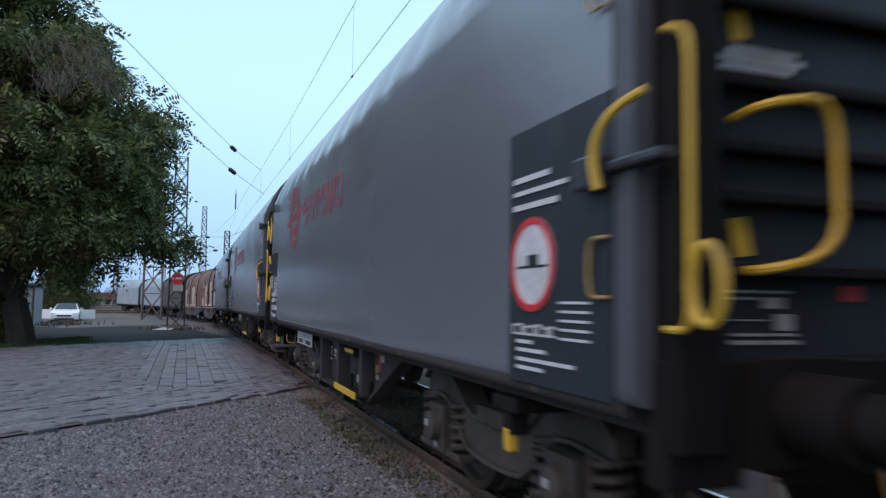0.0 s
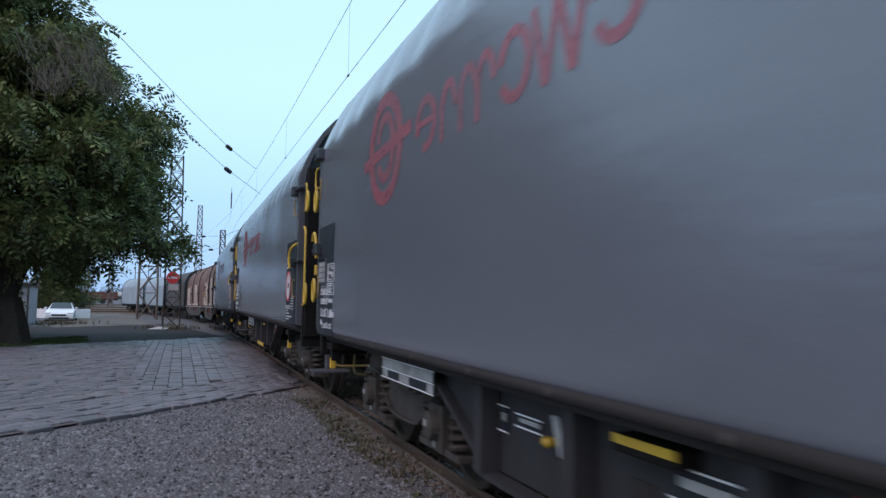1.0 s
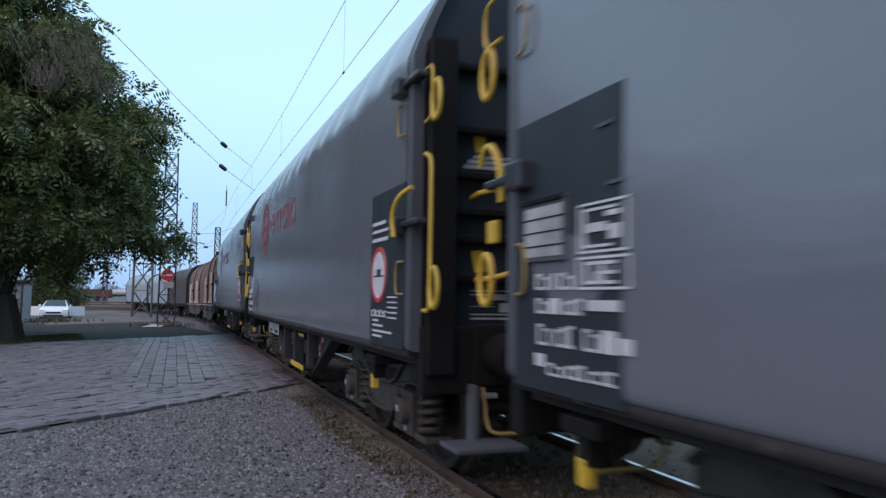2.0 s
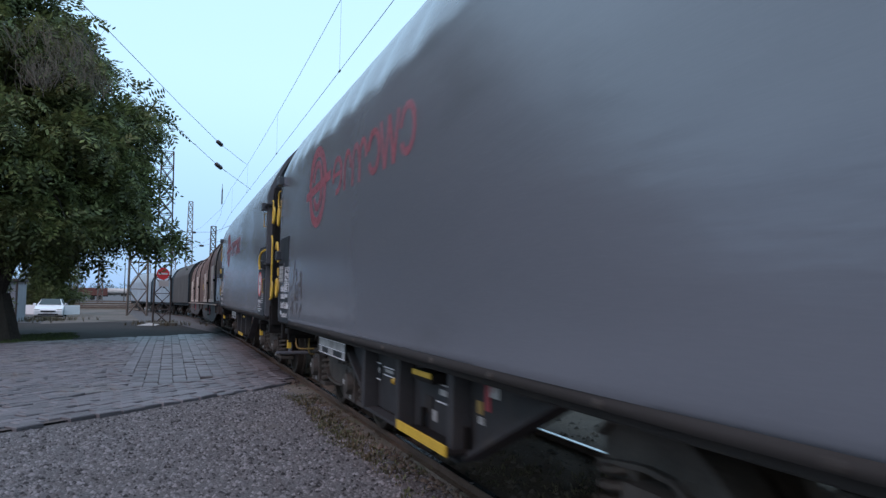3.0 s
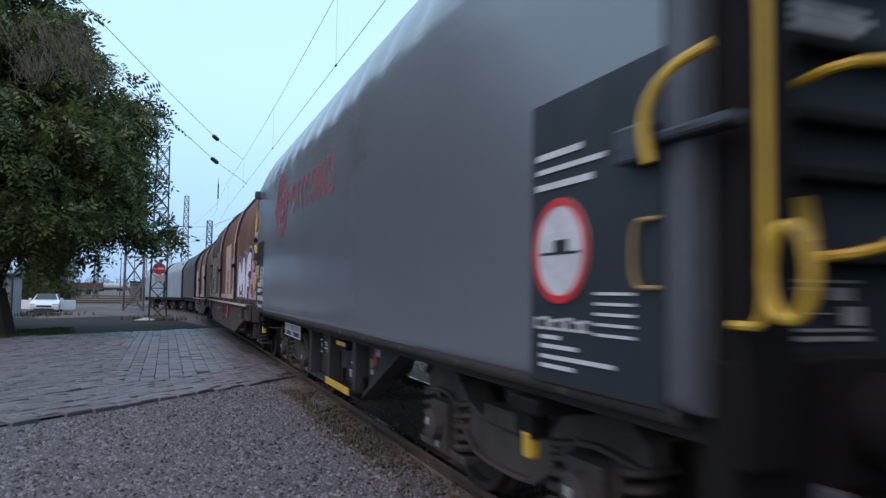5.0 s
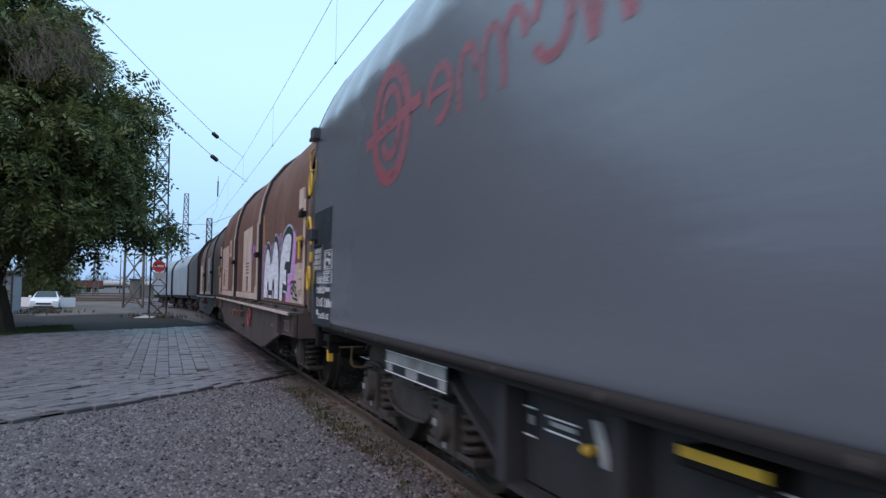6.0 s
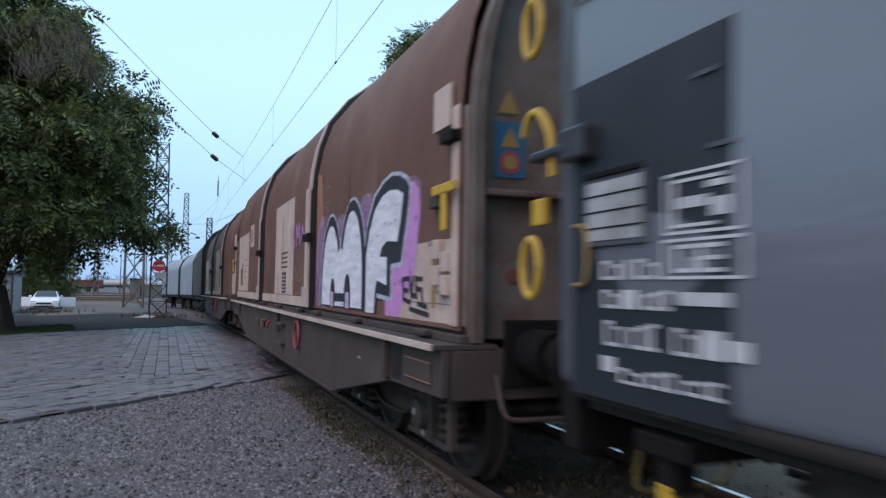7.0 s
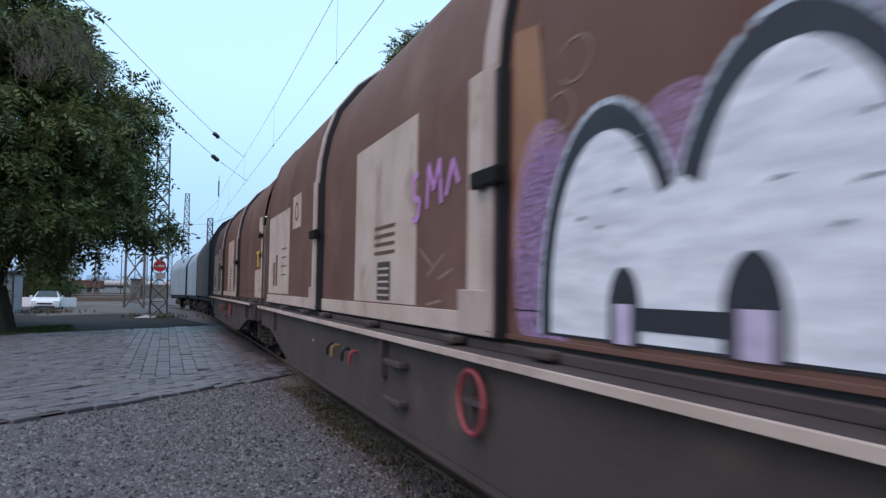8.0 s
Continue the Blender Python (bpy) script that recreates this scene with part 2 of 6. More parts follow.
CARPAINT = material("white_car_paint", (0.78, 0.79, 0.81), 0.22, 0, (0.72, 0.73, 0.75), 2, 0.3, 60, 0.05, 0.0, rough_vary=0.05)
GLASSDARK = material("dark_car_glass", (0.02, 0.025, 0.028), 0.06, 0, None, 2, 0.2, 60, 0.05, 0.0, spec=0.8, rough_vary=0.02)
RUBBER = material("black_rubber", (0.02, 0.02, 0.02), 0.85, 0, None, 4, 0.3, 60, 0.1, 0.1)
OXIDE = material("red_oxide_wagon_paint", (0.17, 0.055, 0.04), 0.75, 0, (0.1, 0.035, 0.028), 0.8, 0.7, 30, 0.2, 0.1)
TANK = material("pale_tank_paint", (0.45, 0.43, 0.42), 0.6, 0, (0.3, 0.28, 0.27), 0.8, 0.7, 30, 0.2, 0.05)
WOODS = material("far_woods_leaf", (0.06, 0.075, 0.06), 0.9, 0, (0.04, 0.05, 0.045), 0.1, 0.7, 1, 0.3, 0.0, vary=0.3, spec=0.1)


# ---- mesh tools ----
class Shape:
    """Collects vertices and faces of one mesh."""

    def __init__(self):
        self.v, self.f = [], []

    def add(self, verts, faces):
        k = len(self.v)
        self.v += [tuple(p) for p in verts]
        self.f += [tuple(i + k for i in g) for g in faces]
        return self

    def box(self, x0, x1, y0, y1, z0, z1, m=None):
        p = [Vector((x, y, z)) for x in (x0, x1) for y in (y0, y1) for z in (z0, z1)]
        if m:
            p = [m @ q for q in p]
        return self.add(p, [(0, 1, 3, 2), (4, 6, 7, 5), (0, 4, 5, 1), (2, 3, 7, 6), (0, 2, 6, 4), (1, 5, 7, 3)])

    def prism(self, outline, axis, a, b):
        """outline: points in the two other axes; swept from a to b along the axis."""
        def put(u, w, d):
            return {"x": (d, u, w), "y": (u, d, w), "z": (u, w, d)}[axis]
        n = len(outline)
        return self.add([put(u, w, a) for u, w in outline] + [put(u, w, b) for u, w in outline],
                        [tuple(range(n))[::-1], tuple(range(n, 2 * n))] + [(i, (i + 1) % n, n + (i + 1) % n, n + i) for i in range(n)])

    def tube(self, pts, r, n=8, r1=None):
        pts = [Vector(p) for p in pts]
        k, rings = len(self.v), len(pts)
        up = None
        for i, p in enumerate(pts):
            d = (pts[min(i + 1, rings - 1)] - pts[max(i - 1, 0)]).normalized()
            if up is None:
                up = Vector((0, 0, 1)) if abs(d.z) < 0.9 else Vector((1, 0, 0))
            s = d.cross(up).normalized()
            up = s.cross(d).normalized()
            rr = r if r1 is None else r + (r1 - r) * i / (rings - 1)
            for j in range(n):
                a = 2 * math.pi * j / n
                self.v.append(tuple(p + rr * (math.cos(a) * s + math.sin(a) * up)))
        for i in range(rings - 1):
            for j in range(n):
                a, b = k + i * n + j, k + i * n + (j + 1) % n
                self.f.append((a, b, b + n, a + n))
        self.f.append(tuple(k + j for j in range(n))[::-1])
        self.f.append(tuple(k + (rings - 1) * n + j for j in range(n)))
        return self

    def lathe(self, prof, axis_at, axis="x", n=24):
        """prof: (distance along the axis, radius)."""
        k = len(self.v)
        ax = Vector(axis_at)
        for d, r in prof:
            for j in range(n):
                a = 2 * math.pi * j / n
                c, s = r * math.cos(a), r * math.sin(a)
                off = {"x": (d, c, s), "y": (c, d, s), "z": (c, s, d)}[axis]
                self.v.append(tuple(ax + Vector(off)))
        for i in range(len(prof) - 1):
            for j in range(n):
                a, b = k + i * n + j, k + i * n + (j + 1) % n
                self.f.append((a, b, b + n, a + n))
        self.f.append(tuple(k + j for j in range(n))[::-1])
        self.f.append(tuple(k + (len(prof) - 1) * n + j for j in range(n)))
        return self

    def mesh(self, name, mat, smooth=False):
        me = bpy.data.meshes.new(name)
        me.from_pydata(self.v, [], self.f)
        bm = bmesh.new()
        bm.from_mesh(me)
        bmesh.ops.recalc_face_normals(bm, faces=bm.faces[:])
        bm.to_mesh(me)
        bm.free()
        me.materials.append(mat)
        if smooth:
            me.polygons.foreach_set("use_smooth", [True] * len(me.polygons))
            me.set_sharp_from_angle(angle=radians(38))
        return me


def part(name, shape, mat, parent, label="", smooth=False, bevel=0.0, at=None, kind=""):
    ob = new(name, shape.mesh(name, mat, smooth) if isinstance(shape, Shape) else shape)
    ob.parent = parent
    if at is not None:
        ob.matrix_basis = at
    if bevel:
        mod = ob.modifiers.new("bevel", "BEVEL")
        mod.width, mod.segments, mod.limit_method, mod.angle_limit = bevel, 2, "ANGLE", radians(50)
    return tagged(ob, label, kind=kind)


def thing(name, label, category, at=None, group="", kind=""):
    ob = new(name)
    ob.empty_display_size = 0.2
    if at is not None:
        ob.matrix_basis = at
    return tagged(ob, label, category, group, kind)


def solo(name, shape, mat, label, category, at=None, smooth=False, group="", kind="", bevel=0.0):
    ob = part(name, shape, mat, None, "", smooth, bevel, at)
    return tagged(ob, label, category, group, kind)


# ---- the line of the track and the lie of the land ----
TRACK_X, RAIL_Z, CURVE_AT, RADIUS = 2.85, 0.08, 41.0, 190.0


def fall(y):
    u = max(0.0, min(y, 75.0) - 18.0)
    return -0.011 * u * u / (u + 4.0)


def on_track(s):
    """Place and heading at s metres along the track."""
    if s <= CURVE_AT:
        x, y, h = TRACK_X, s, 0.0
    else:
        h = (s - CURVE_AT) / RADIUS
        x, y = TRACK_X - RADIUS * (1 - math.cos(h)), CURVE_AT + RADIUS * math.sin(h)
    return Vector((x, y, RAIL_Z + fall(y))), h


def gone(t):
    """Metres that the train has rolled towards the eye."""
    return 4.9147 * t + 0.00843 * (t - 4) ** 2


# ---- ground ----
def hump(x, y):
    return 0.012 * noise.noise((x * 0.7, y * 0.7, 3.1)) + 0.006 * noise.noise((x * 2.3, y * 2.3, 8.1))


def grid(xs, ys, height):
    s = Shape()
    n = len(ys)
    s.v = [(x, y, height(x, y)) for x in xs for y in ys]
    s.f = [(i * n + j, (i + 1) * n + j, (i + 1) * n + j + 1, i * n + j + 1) for i in range(len(xs) - 1) for j in range(n - 1)]
    return s


def steps(*runs):
    out = []
    for a, b, d in runs:
        k = max(1, round((b - a) / d))
        out += [a + (b - a) * i / k for i in range(k)]
    return out + [runs[-1][1]]


xs = steps((-3000, -300, 900), (-300, -40, 65), (-40, -10, 5), (-10, 6, 0.25), (6, 40, 5), (40, 300, 65), (300, 3000, 900))
ys = steps((-3000, -200, 900), (-200, -20, 60), (-20, 0, 4), (0, 20, 0.25), (20, 80, 2), (80, 300, 40), (300, 3000, 900))
ground = solo("ground", grid(xs, ys, lambda x, y: fall(y) + (hump(x, y) - 0.006 if abs(x) < 12 and -1 < y < 40 else -0.006)), GRAVEL,
              "grey trodden grit ground of a rail yard", "ground", smooth=True, kind="structure")

# The road across the track runs at about 45 degrees; u along it, w across it.
ROAD_AT = Vector((2.14, 11.93, 0))
ROAD_U, ROAD_W = Vector((0.71, 0.704, 0)), Vector((-0.704, 0.71, 0))


def road(u, w, z=0.0):
    p = ROAD_AT + ROAD_U * u + ROAD_W * w
    return Vector((p.x, p.y, fall(p.y) + z))


def strip_sheet(name, pts, mat, label, category, z, cuts=24):
    """A thin sheet between two edges, each from a to b, that follows the fall of the land."""
    (a0, b0), (a1, b1) = pts
    s = Shape()
    for i in range(cuts + 1):
        k = i / cuts
        for q in ((a0, b0), (a1, b1)):
            x, y = q[0][0] + (q[1][0] - q[0][0]) * k, q[0][1] + (q[1][1] - q[0][1]) * k
            s.v.append((x, y, fall(y) + z))
    s.f = [(2 * i, 2 * i + 1, 2 * i + 3, 2 * i + 2) for i in range(cuts)]
    return solo(name, s, mat, label, category, kind="structure")


trackbed = strip_sheet("trackbed", (((2.02, -20), (2.02, 41)), ((6.5, -20), (6.5, 41))), SOIL, "dark brown soil between the rails and beyond the far rail", "track bed", 0.014, 60)
road_bed = strip_sheet("road", (((-11.5, -1.5), (1.98, 11.9)), ((-20.0, 6.8), (1.98, 28.6))), JOINT, "dirt bed of the paved road crossing", "road", 0.016, 30)
asphalt = strip_sheet("pavement", (((-14.0, 10.4), (1.7, 28.4)), ((-14.0, 40.0), (-0.2, 44.0))), ASPHALT, "patched dark asphalt yard beyond the crossing", "pavement", 0.012, 30)
strip_sheet("lane", (((-5.9, 40.0), (-14.0, 120.0)), ((-1.6, 46.0), (-7.0, 125.0))), DUST, "dusty pale gravel lane through the yard", "lane", 0.022, 30)

# Added wall, never in view; keeps bright horizon sky out of the covers' reflections.
wall_west = solo("wall_west", Shape().box(-26.6, -26.0, -30, 60, -0.6, 4.2), CONCRETE, "plain unseen wall added to darken what the train reflects", "wall", kind="structure")

# rails
RAIL_FORM = [(-0.062, -0.15), (0.062, -0.15), (0.062, -0.138), (0.012, -0.122), (0.01, -0.045), (0.034, -0.034), (0.036, -0.006), (0.03, 0), (-0.03, 0), (-0.036, -0.006), (-0.034, -0.034), (-0.01, -0.045), (-0.012, -0.122), (-0.062, -0.138)]
RAIL_S = [-30 + 2.0 * i for i in range(90)]


def rail(side):
    s = Shape()
    n = len(RAIL_FORM)
    top = Shape()
    for d in RAIL_S:
        p, h = on_track(d)
        side_way = Vector((math.cos(h), math.sin(h), 0))
        for u, w in RAIL_FORM:
            s.v.append(tuple(p + side_way * (side * 0.752 + u) + Vector((0, 0, w))))
        for u in (-0.024, 0.024):
            top.v.append(tuple(p + side_way * (side * 0.752 + u) + Vector((0, 0, 0.0025))))
    for i in range(len(RAIL_S) - 1):
        for j in range(n):
            a, b = i * n + j, i * n + (j + 1) % n
            s.f.append((a, b, b + n, a + n))
        top.f.append((2 * i, 2 * i + 1, 2 * i + 3, 2 * i + 2))
    ob = thing("rail", "rusty steel rail with a bright worn top", "rail", kind="structure")
    part("rail_web", s, RAIL, ob)
    part("running_surface", top, TREAD, ob, "polished top of the rail")
    return ob


for side in (-1, 1):
    rail(side)

# ---- rolling stock ----
HALF = 1.46
TARP_FORM = [(1.436, 1.0), (1.45, 1.008), (1.457, 1.025), (1.46, 1.055)] + [(1.46, 1.15 + 0.152 * i) for i in range(11)] + [(1.46, 2.82), (1.46, 2.9), (1.43, 2.99), (1.38, 3.12), (1.29, 3.31), (1.18, 3.49), (1.03, 3.66), (0.7, 3.86), (0.3, 3.97), (0.0, 4.0)]
HOOD_FORM = [(1.27, 1.1), (1.27, 1.6), (1.27, 2.1), (1.27, 2.42), (1.25, 2.66), (1.2, 2.93), (1.1, 3.22), (0.88, 3.5), (0.62, 3.7), (0.3, 3.83), (0.0, 3.87)]


def cover_dent(y, z, x, ribs=0.03, seed=0.0):
    """How far a slack cover strays from its hoops."""
    return -ribs * 0.5 * max(0.0, 0.25 + noise.noise((y * 0.55 + seed, z * 0.8, x + seed)))


def printed(shape, x, mat, parent, name, label=""):
    """Paint on the side of a slack cover: the strokes follow its surface."""
    middle = sum(v[0] for v in shape.v) / len(shape.v)
    shape.v = [(x * (1.4622 - cover_dent(v[1], v[2], x * 1.46)) + 0.4 * (v[0] - middle), v[1], v[2]) for v in shape.v]
    return part(name, shape, mat, parent, label)


def band(x, a, b, half, depth=0.0012, n=10):
    """A straight painted stroke from a to b (y, z), cut into short lengths."""
    a, b = Vector(a), Vector(b)
    d = (b - a).normalized() * half
    s = Shape()
    for i in range(n + 1):
        p = a.lerp(b, i / n)
        for q in (Vector((p.x - d.y, p.y + d.x)), Vector((p.x + d.y, p.y - d.x))):
            s.v += [(x - depth, q.x, q.y), (x + depth, q.x, q.y)]
    for i in range(n):
        k = 4 * i
        s.f += [(k, k + 2, k + 6, k + 4), (k + 1, k + 5, k + 7, k + 3), (k, k + 4, k + 5, k + 1), (k + 2, k + 3, k + 7, k + 6)]
    s.f += [(0, 1, 3, 2), (4 * n, 4 * n + 2, 4 * n + 3, 4 * n + 1)]
    return s


def skin(form, y0, y1, grow=0.0, ribs=0.0, pitch=0.86, seed=0.0, cuts=120):
    """A tunnel-shaped skin over the form from y0 to y1, sagging between hoops when ribs is set."""
    full = [(-x, z) for x, z in form] + [(x, z) for x, z in form[-2::-1]]
    s = Shape()
    n = len(full)
    for i in range(cuts + 1):
        y = y0 + (y1 - y0) * i / cuts
        sag = ribs * abs(math.sin(math.pi * (y - y0) / pitch)) if ribs else 0
        for x, z in full:
            k = max(0.0, min(1.0, (z - 2.88) / 0.2))
            wob = cover_dent(y, z, x, ribs, seed) if ribs else 0
            g = grow - sag * k + wob
            hor = 1 - max(0.0, min(1.0, (z - 3.0) / 0.9))
            s.v.append((x + math.copysign(g * hor, x) if abs(x) > 0.01 else x, y, z + g * (1 - hor) * 0.8))
    for i in range(cuts):
        for j in range(n - 1):
            a = i * n + j
            s.f.append((a, a + 1, a + n + 1, a + n))
    return s


def arch(form, y0, y1, out, inn):
    """A hoop over the form, of the given thickness."""
    full = [(-x, z) for x, z in form] + [(x, z) for x, z in form[-2::-1]]
    def off(k):
        r = []
        for x, z in full:
            hor = 1 - max(0.0, min(1.0, (z - 2.9) / 0.8))
            r.append((x + k * max(hor, 0.35) * (1 if x > 0 else -1) if abs(x) > 0.01 else x, z + k * (1 - hor)))
        return r
    o, i_ = off(out), off(-inn)
    n = len(full)
    s = Shape()
    for y in (y0, y1):
        s.v += [(x, y, z) for x, z in o] + [(x, y, z) for x, z in i_]
    for j in range(n - 1):
        s.f += [(j, j + 1, j + 1 + 2 * n, j + 2 * n), (n + j, n + j + 1, 3 * n + j + 1, 3 * n + j), (j, j + 1, n + j + 1, n + j), (2 * n + j, 2 * n + j + 1, 3 * n + j + 1, 3 * n + j)]
    s.f += [(0, n, 3 * n, 2 * n), (n - 1, 2 * n - 1, 4 * n - 1, 3 * n - 1)]
    return s


def spring(r, h, turns, wire):
    return Shape().tube([(r * math.cos(a), r * math.sin(a), h * a / (2 * math.pi * turns)) for a in [i * 2 * math.pi * turns / (turns * 12) for i in range(turns * 12 + 1)]], wire, 6)


def wheelset_shape():
    s = Shape()
    for e in (-1, 1):
        s.lathe([(e * 0.685, 0.2), (e * 0.685, 0.49), (e * 0.71, 0.49), (e * 0.725, 0.462), (e * 0.815, 0.456), (e * 0.82, 0.40), (e * 0.775, 0.375), (e * 0.755, 0.2), (e * 0.79, 0.12), (e * 0.79, 0.0)], (0, 0, 0), "x", 36)
    s.lathe([(-1.05, 0.06), (-1.05, 0.07), (1.05, 0.07), (1.05, 0.06)], (0, 0, 0), "x", 12)
    return s


SHARED = {}


def shared(name, make, mat, smooth=False):
    if name not in SHARED:
        SHARED[name] = make().mesh(name, mat, smooth)
    return SHARED[name]


def side_frame_shape():
    """A pressed side frame: a web that swoops down between the axles, with flanges along its edges."""
    top = [(0.0, 0.6), (0.3, 0.61), (0.46, 0.66), (0.58, 0.755), (0.7, 0.82), (0.84, 0.85), (1.08, 0.85), (1.2, 0.82), (1.28, 0.76)]
    low = [(1.28, 0.64), (1.12, 0.66), (0.95, 0.675), (0.78, 0.66), (0.64, 0.58), (0.52, 0.46), (0.38, 0.385), (0.2, 0.365), (0.0, 0.36)]
    half = top + low
    form = half + [(-y, z) for y, z in half[::-1]][1:-1]
    s = Shape().prism(form, "x", -0.05, 0.05)
    for edge in (top, low):
        for side in (-1, 1):
            for (a, za), (b, zb) in zip(edge, edge[1:]):
                d = Vector((b - a, zb - za)).normalized() * 0.013
                s.prism([(side * (a - d.y), za + d.x), (side * (a + d.y), za - d.x), (side * (b + d.y), zb - d.x), (side * (b - d.y), zb + d.x)], "x", -0.1, 0.09)
    s.box(-0.12, 0.1, -0.2, 0.2, 0.6, 0.7)
    for a in (-0.9, 0.9):
        s.box(-0.11, 0.1, a - 0.41, a + 0.41, 0.27, 0.315)
        for k in (-0.165, 0.165):
            s.box(-0.12, 0.06, a + k - 0.025, a + k + 0.025, 0.3, 0.68)
    return s


def add_bogie(wagon, yc):
    bogie = part("bogie", Shape().box(-0.95, 0.95, yc - 0.22, yc + 0.22, 0.5, 0.78), BOGIE, wagon, "grimy cast bogie", bevel=0.012)
    for e in (-1, 1):
        part("side_frame", shared("side_frame", side_frame_shape, BOGIE), BOGIE, bogie, at=pose(e * 1.0, yc, 0, 0, 0, 0 if e > 0 else 180), bevel=0.006)
    for e in (-1, 1):
        for a in (-0.9, 0.9):
            box_shape = shared("axle_box", lambda: Shape().box(-0.1, 0.1, -0.15, 0.15, -0.17, 0.15).lathe([(-0.17, 0.05), (-0.16, 0.1), (-0.1, 0.115), (0.1, 0.115)], (0, 0, 0), "x", 16), BOGIE)
            part("axle_box", box_shape, BOGIE, bogie, at=pose(e * 1.02, yc + a, 0.46, 0, 0, 0 if e < 0 else 180))
            part("axle_marking", shared("axle_marking", lambda: Shape().box(-0.003, 0.003, -0.028, 0.028, -0.022, 0.022), PLATE), PLATE, bogie, "pale stencil mark", at=pose(e * 1.195, yc + a, 0.48))
            part("axle_marking", SHARED["axle_marking"], PLATE, bogie, at=pose(e * 1.125, yc + a, 0.33))
            for k in (-0.29, 0.29):
                part("coil_spring", shared("coil_spring", lambda: spring(0.09, 0.34, 5, 0.023), WHEEL, True), WHEEL, bogie, at=pose(e * 1.01, yc + a + k, 0.32))
    for a in (-0.9, 0.9):
        part("wheelset", shared("wheelset", wheelset_shape, WHEEL, True), WHEEL, wagon, at=pose(0, yc + a, 0.46))
        for e in (-1, 1):
            part("brake_block", shared("brake_block", lambda: Shape().box(-0.04, 0.04, -0.04, 0.06, -0.15, 0.15), BOGIE), BOGIE, bogie, at=pose(e * 0.77, yc + a * 0.42, 0.47))


def add_buffers(wagon, y, e):
    for x in (-0.875, 0.875):
        s = Shape().lathe([(0, 0.14), (e * 0.3, 0.14), (e * 0.3, 0.1), (e * 0.56, 0.1), (e * 0.58, 0.2), (e * 0.6, 0.23), (e * 0.64, 0.22), (e * 0.655, 0.1), (e * 0.66, 0.0)], (x, y, 0.98), "y", 20)
        b = part("buffer", s, FRAME, wagon, "black sprung buffer", smooth=True)
        part("buffer_base", Shape().box(x - 0.19, x + 0.19, min(y, y + e * 0.03), max(y, y + e * 0.03), 0.79, 1.17), FRAME, b, bevel=0.008)
    hook = Shape().box(-0.04, 0.04, min(y, y + e * 0.3), max(y, y + e * 0.3), 0.9, 1.02).tube([(0, y + e * 0.24, 0.98), (0, y + e * 0.36, 0.86), (0, y + e * 0.42, 0.6), (0, y + e * 0.34, 0.5)], 0.028, 8)
    part("draw_hook", hook, FRAME, wagon, "forged draw hook with screw coupling", smooth=True)
    part("brake_hose", Shape().tube([(0.3, y, 0.86), (0.3, y + e * 0.16, 0.82), (0.28, y + e * 0.24, 0.6), (0.2, y + e * 0.3, 0.42), (0.1, y + e * 0.34, 0.45)], 0.026, 8), RUBBER, wagon, "black rubber brake hose", smooth=True)


def bent(pts, r=0.016, n=8):
    """A bar bent along the points, with rounded corners."""
    pts = [Vector(p) for p in pts]
    for _ in range(2):
        if len(pts) > 12:
            break
        cut = [pts[0]]
        for a, b in zip(pts, pts[1:]):
            k = min(0.25, 0.045 / max((b - a).length, 1e-6))
            cut += [a.lerp(b, k), a.lerp(b, 1 - k)]
        pts = cut + [pts[-1]]
    return Shape().tube(pts, r, n)


def bars(parent, x, rows, mat=WHITE, name="marking_bar"):
    """Unreadable writing on a wall across x: rows of (y0, y1, z0, z1)."""
    for y0, y1, z0, z1 in rows:
        if mat is WHITE and z1 - z0 > 0.045 and y1 - y0 > 0.09:
            n = max(2, round((y1 - y0) / 0.055))
            d = (y1 - y0) / n
            th = min(0.012, 0.2 * (z1 - z0))
            for k in range(n):
                a, b = y0 + k * d, y0 + (k + 0.7) * d
                zt = z1 - 0.2 * (z1 - z0) * ((k * 7 + n) % 3) / 2
                mark = Shape().box(x - 0.0025, x + 0.0025, a, b, z0, z0 + th).box(x - 0.0025, x + 0.0025, a, b, zt - th, zt)
                e = b - th if (k + n) % 2 else a
                part(name, mark.box(x - 0.0025, x + 0.0025, e, e + th, z0 + th, zt - th), mat, parent)
            continue
        part(name, Shape().box(x - 0.0025, x + 0.0025, y0, y1, z0, z1), mat, parent)


def disc(x, y, z, r, depth, n=32, ry=1.0):
    return Shape().prism([(y + ry * r * math.cos(2 * math.pi * i / n), z + r * math.sin(2 * math.pi * i / n)) for i in range(n)], "x", x - depth, x + depth)


def ring_x(x, y, z, ry, rz, wy, wz, depth, a0=0.0, a1=360.0, n=40, lean=0.0):
    """A flat ring, or an arc of one, in a wall across x."""
    s = Shape()
    k = n + 1
    for d in (-depth, depth):
        for f in (0, 1):
            for i in range(k):
                a = radians(a0 + (a1 - a0) * i / n)
                u, w = (ry - f * wy) * math.cos(a), (rz - f * wz) * math.sin(a)
                s.v.append((x + d, y + u + lean * w, z + w))
    for i in range(n):
        s.f += [(i, i + 1, k + i + 1, k + i), (2 * k + i, 2 * k + i + 1, 3 * k + i + 1, 3 * k + i), (i, i + 1, 2 * k + i + 1, 2 * k + i), (k + i, k + i + 1, 3 * k + i + 1, 3 * k + i)]
    if abs(a1 - a0) < 359:
        s.f += [(0, k, 3 * k, 2 * k), (n, k + n, 3 * k + n, 2 * k + n)]
    return s


def wall_box(x, d0, d1, y0, y1, z0, z1):
    """A box on the side wall x = -1 or 1, from d0 to d1 off the middle."""
    return Shape().box(min(x * d0, x * d1), max(x * d0, x * d1), y0, y1, z0, z1)


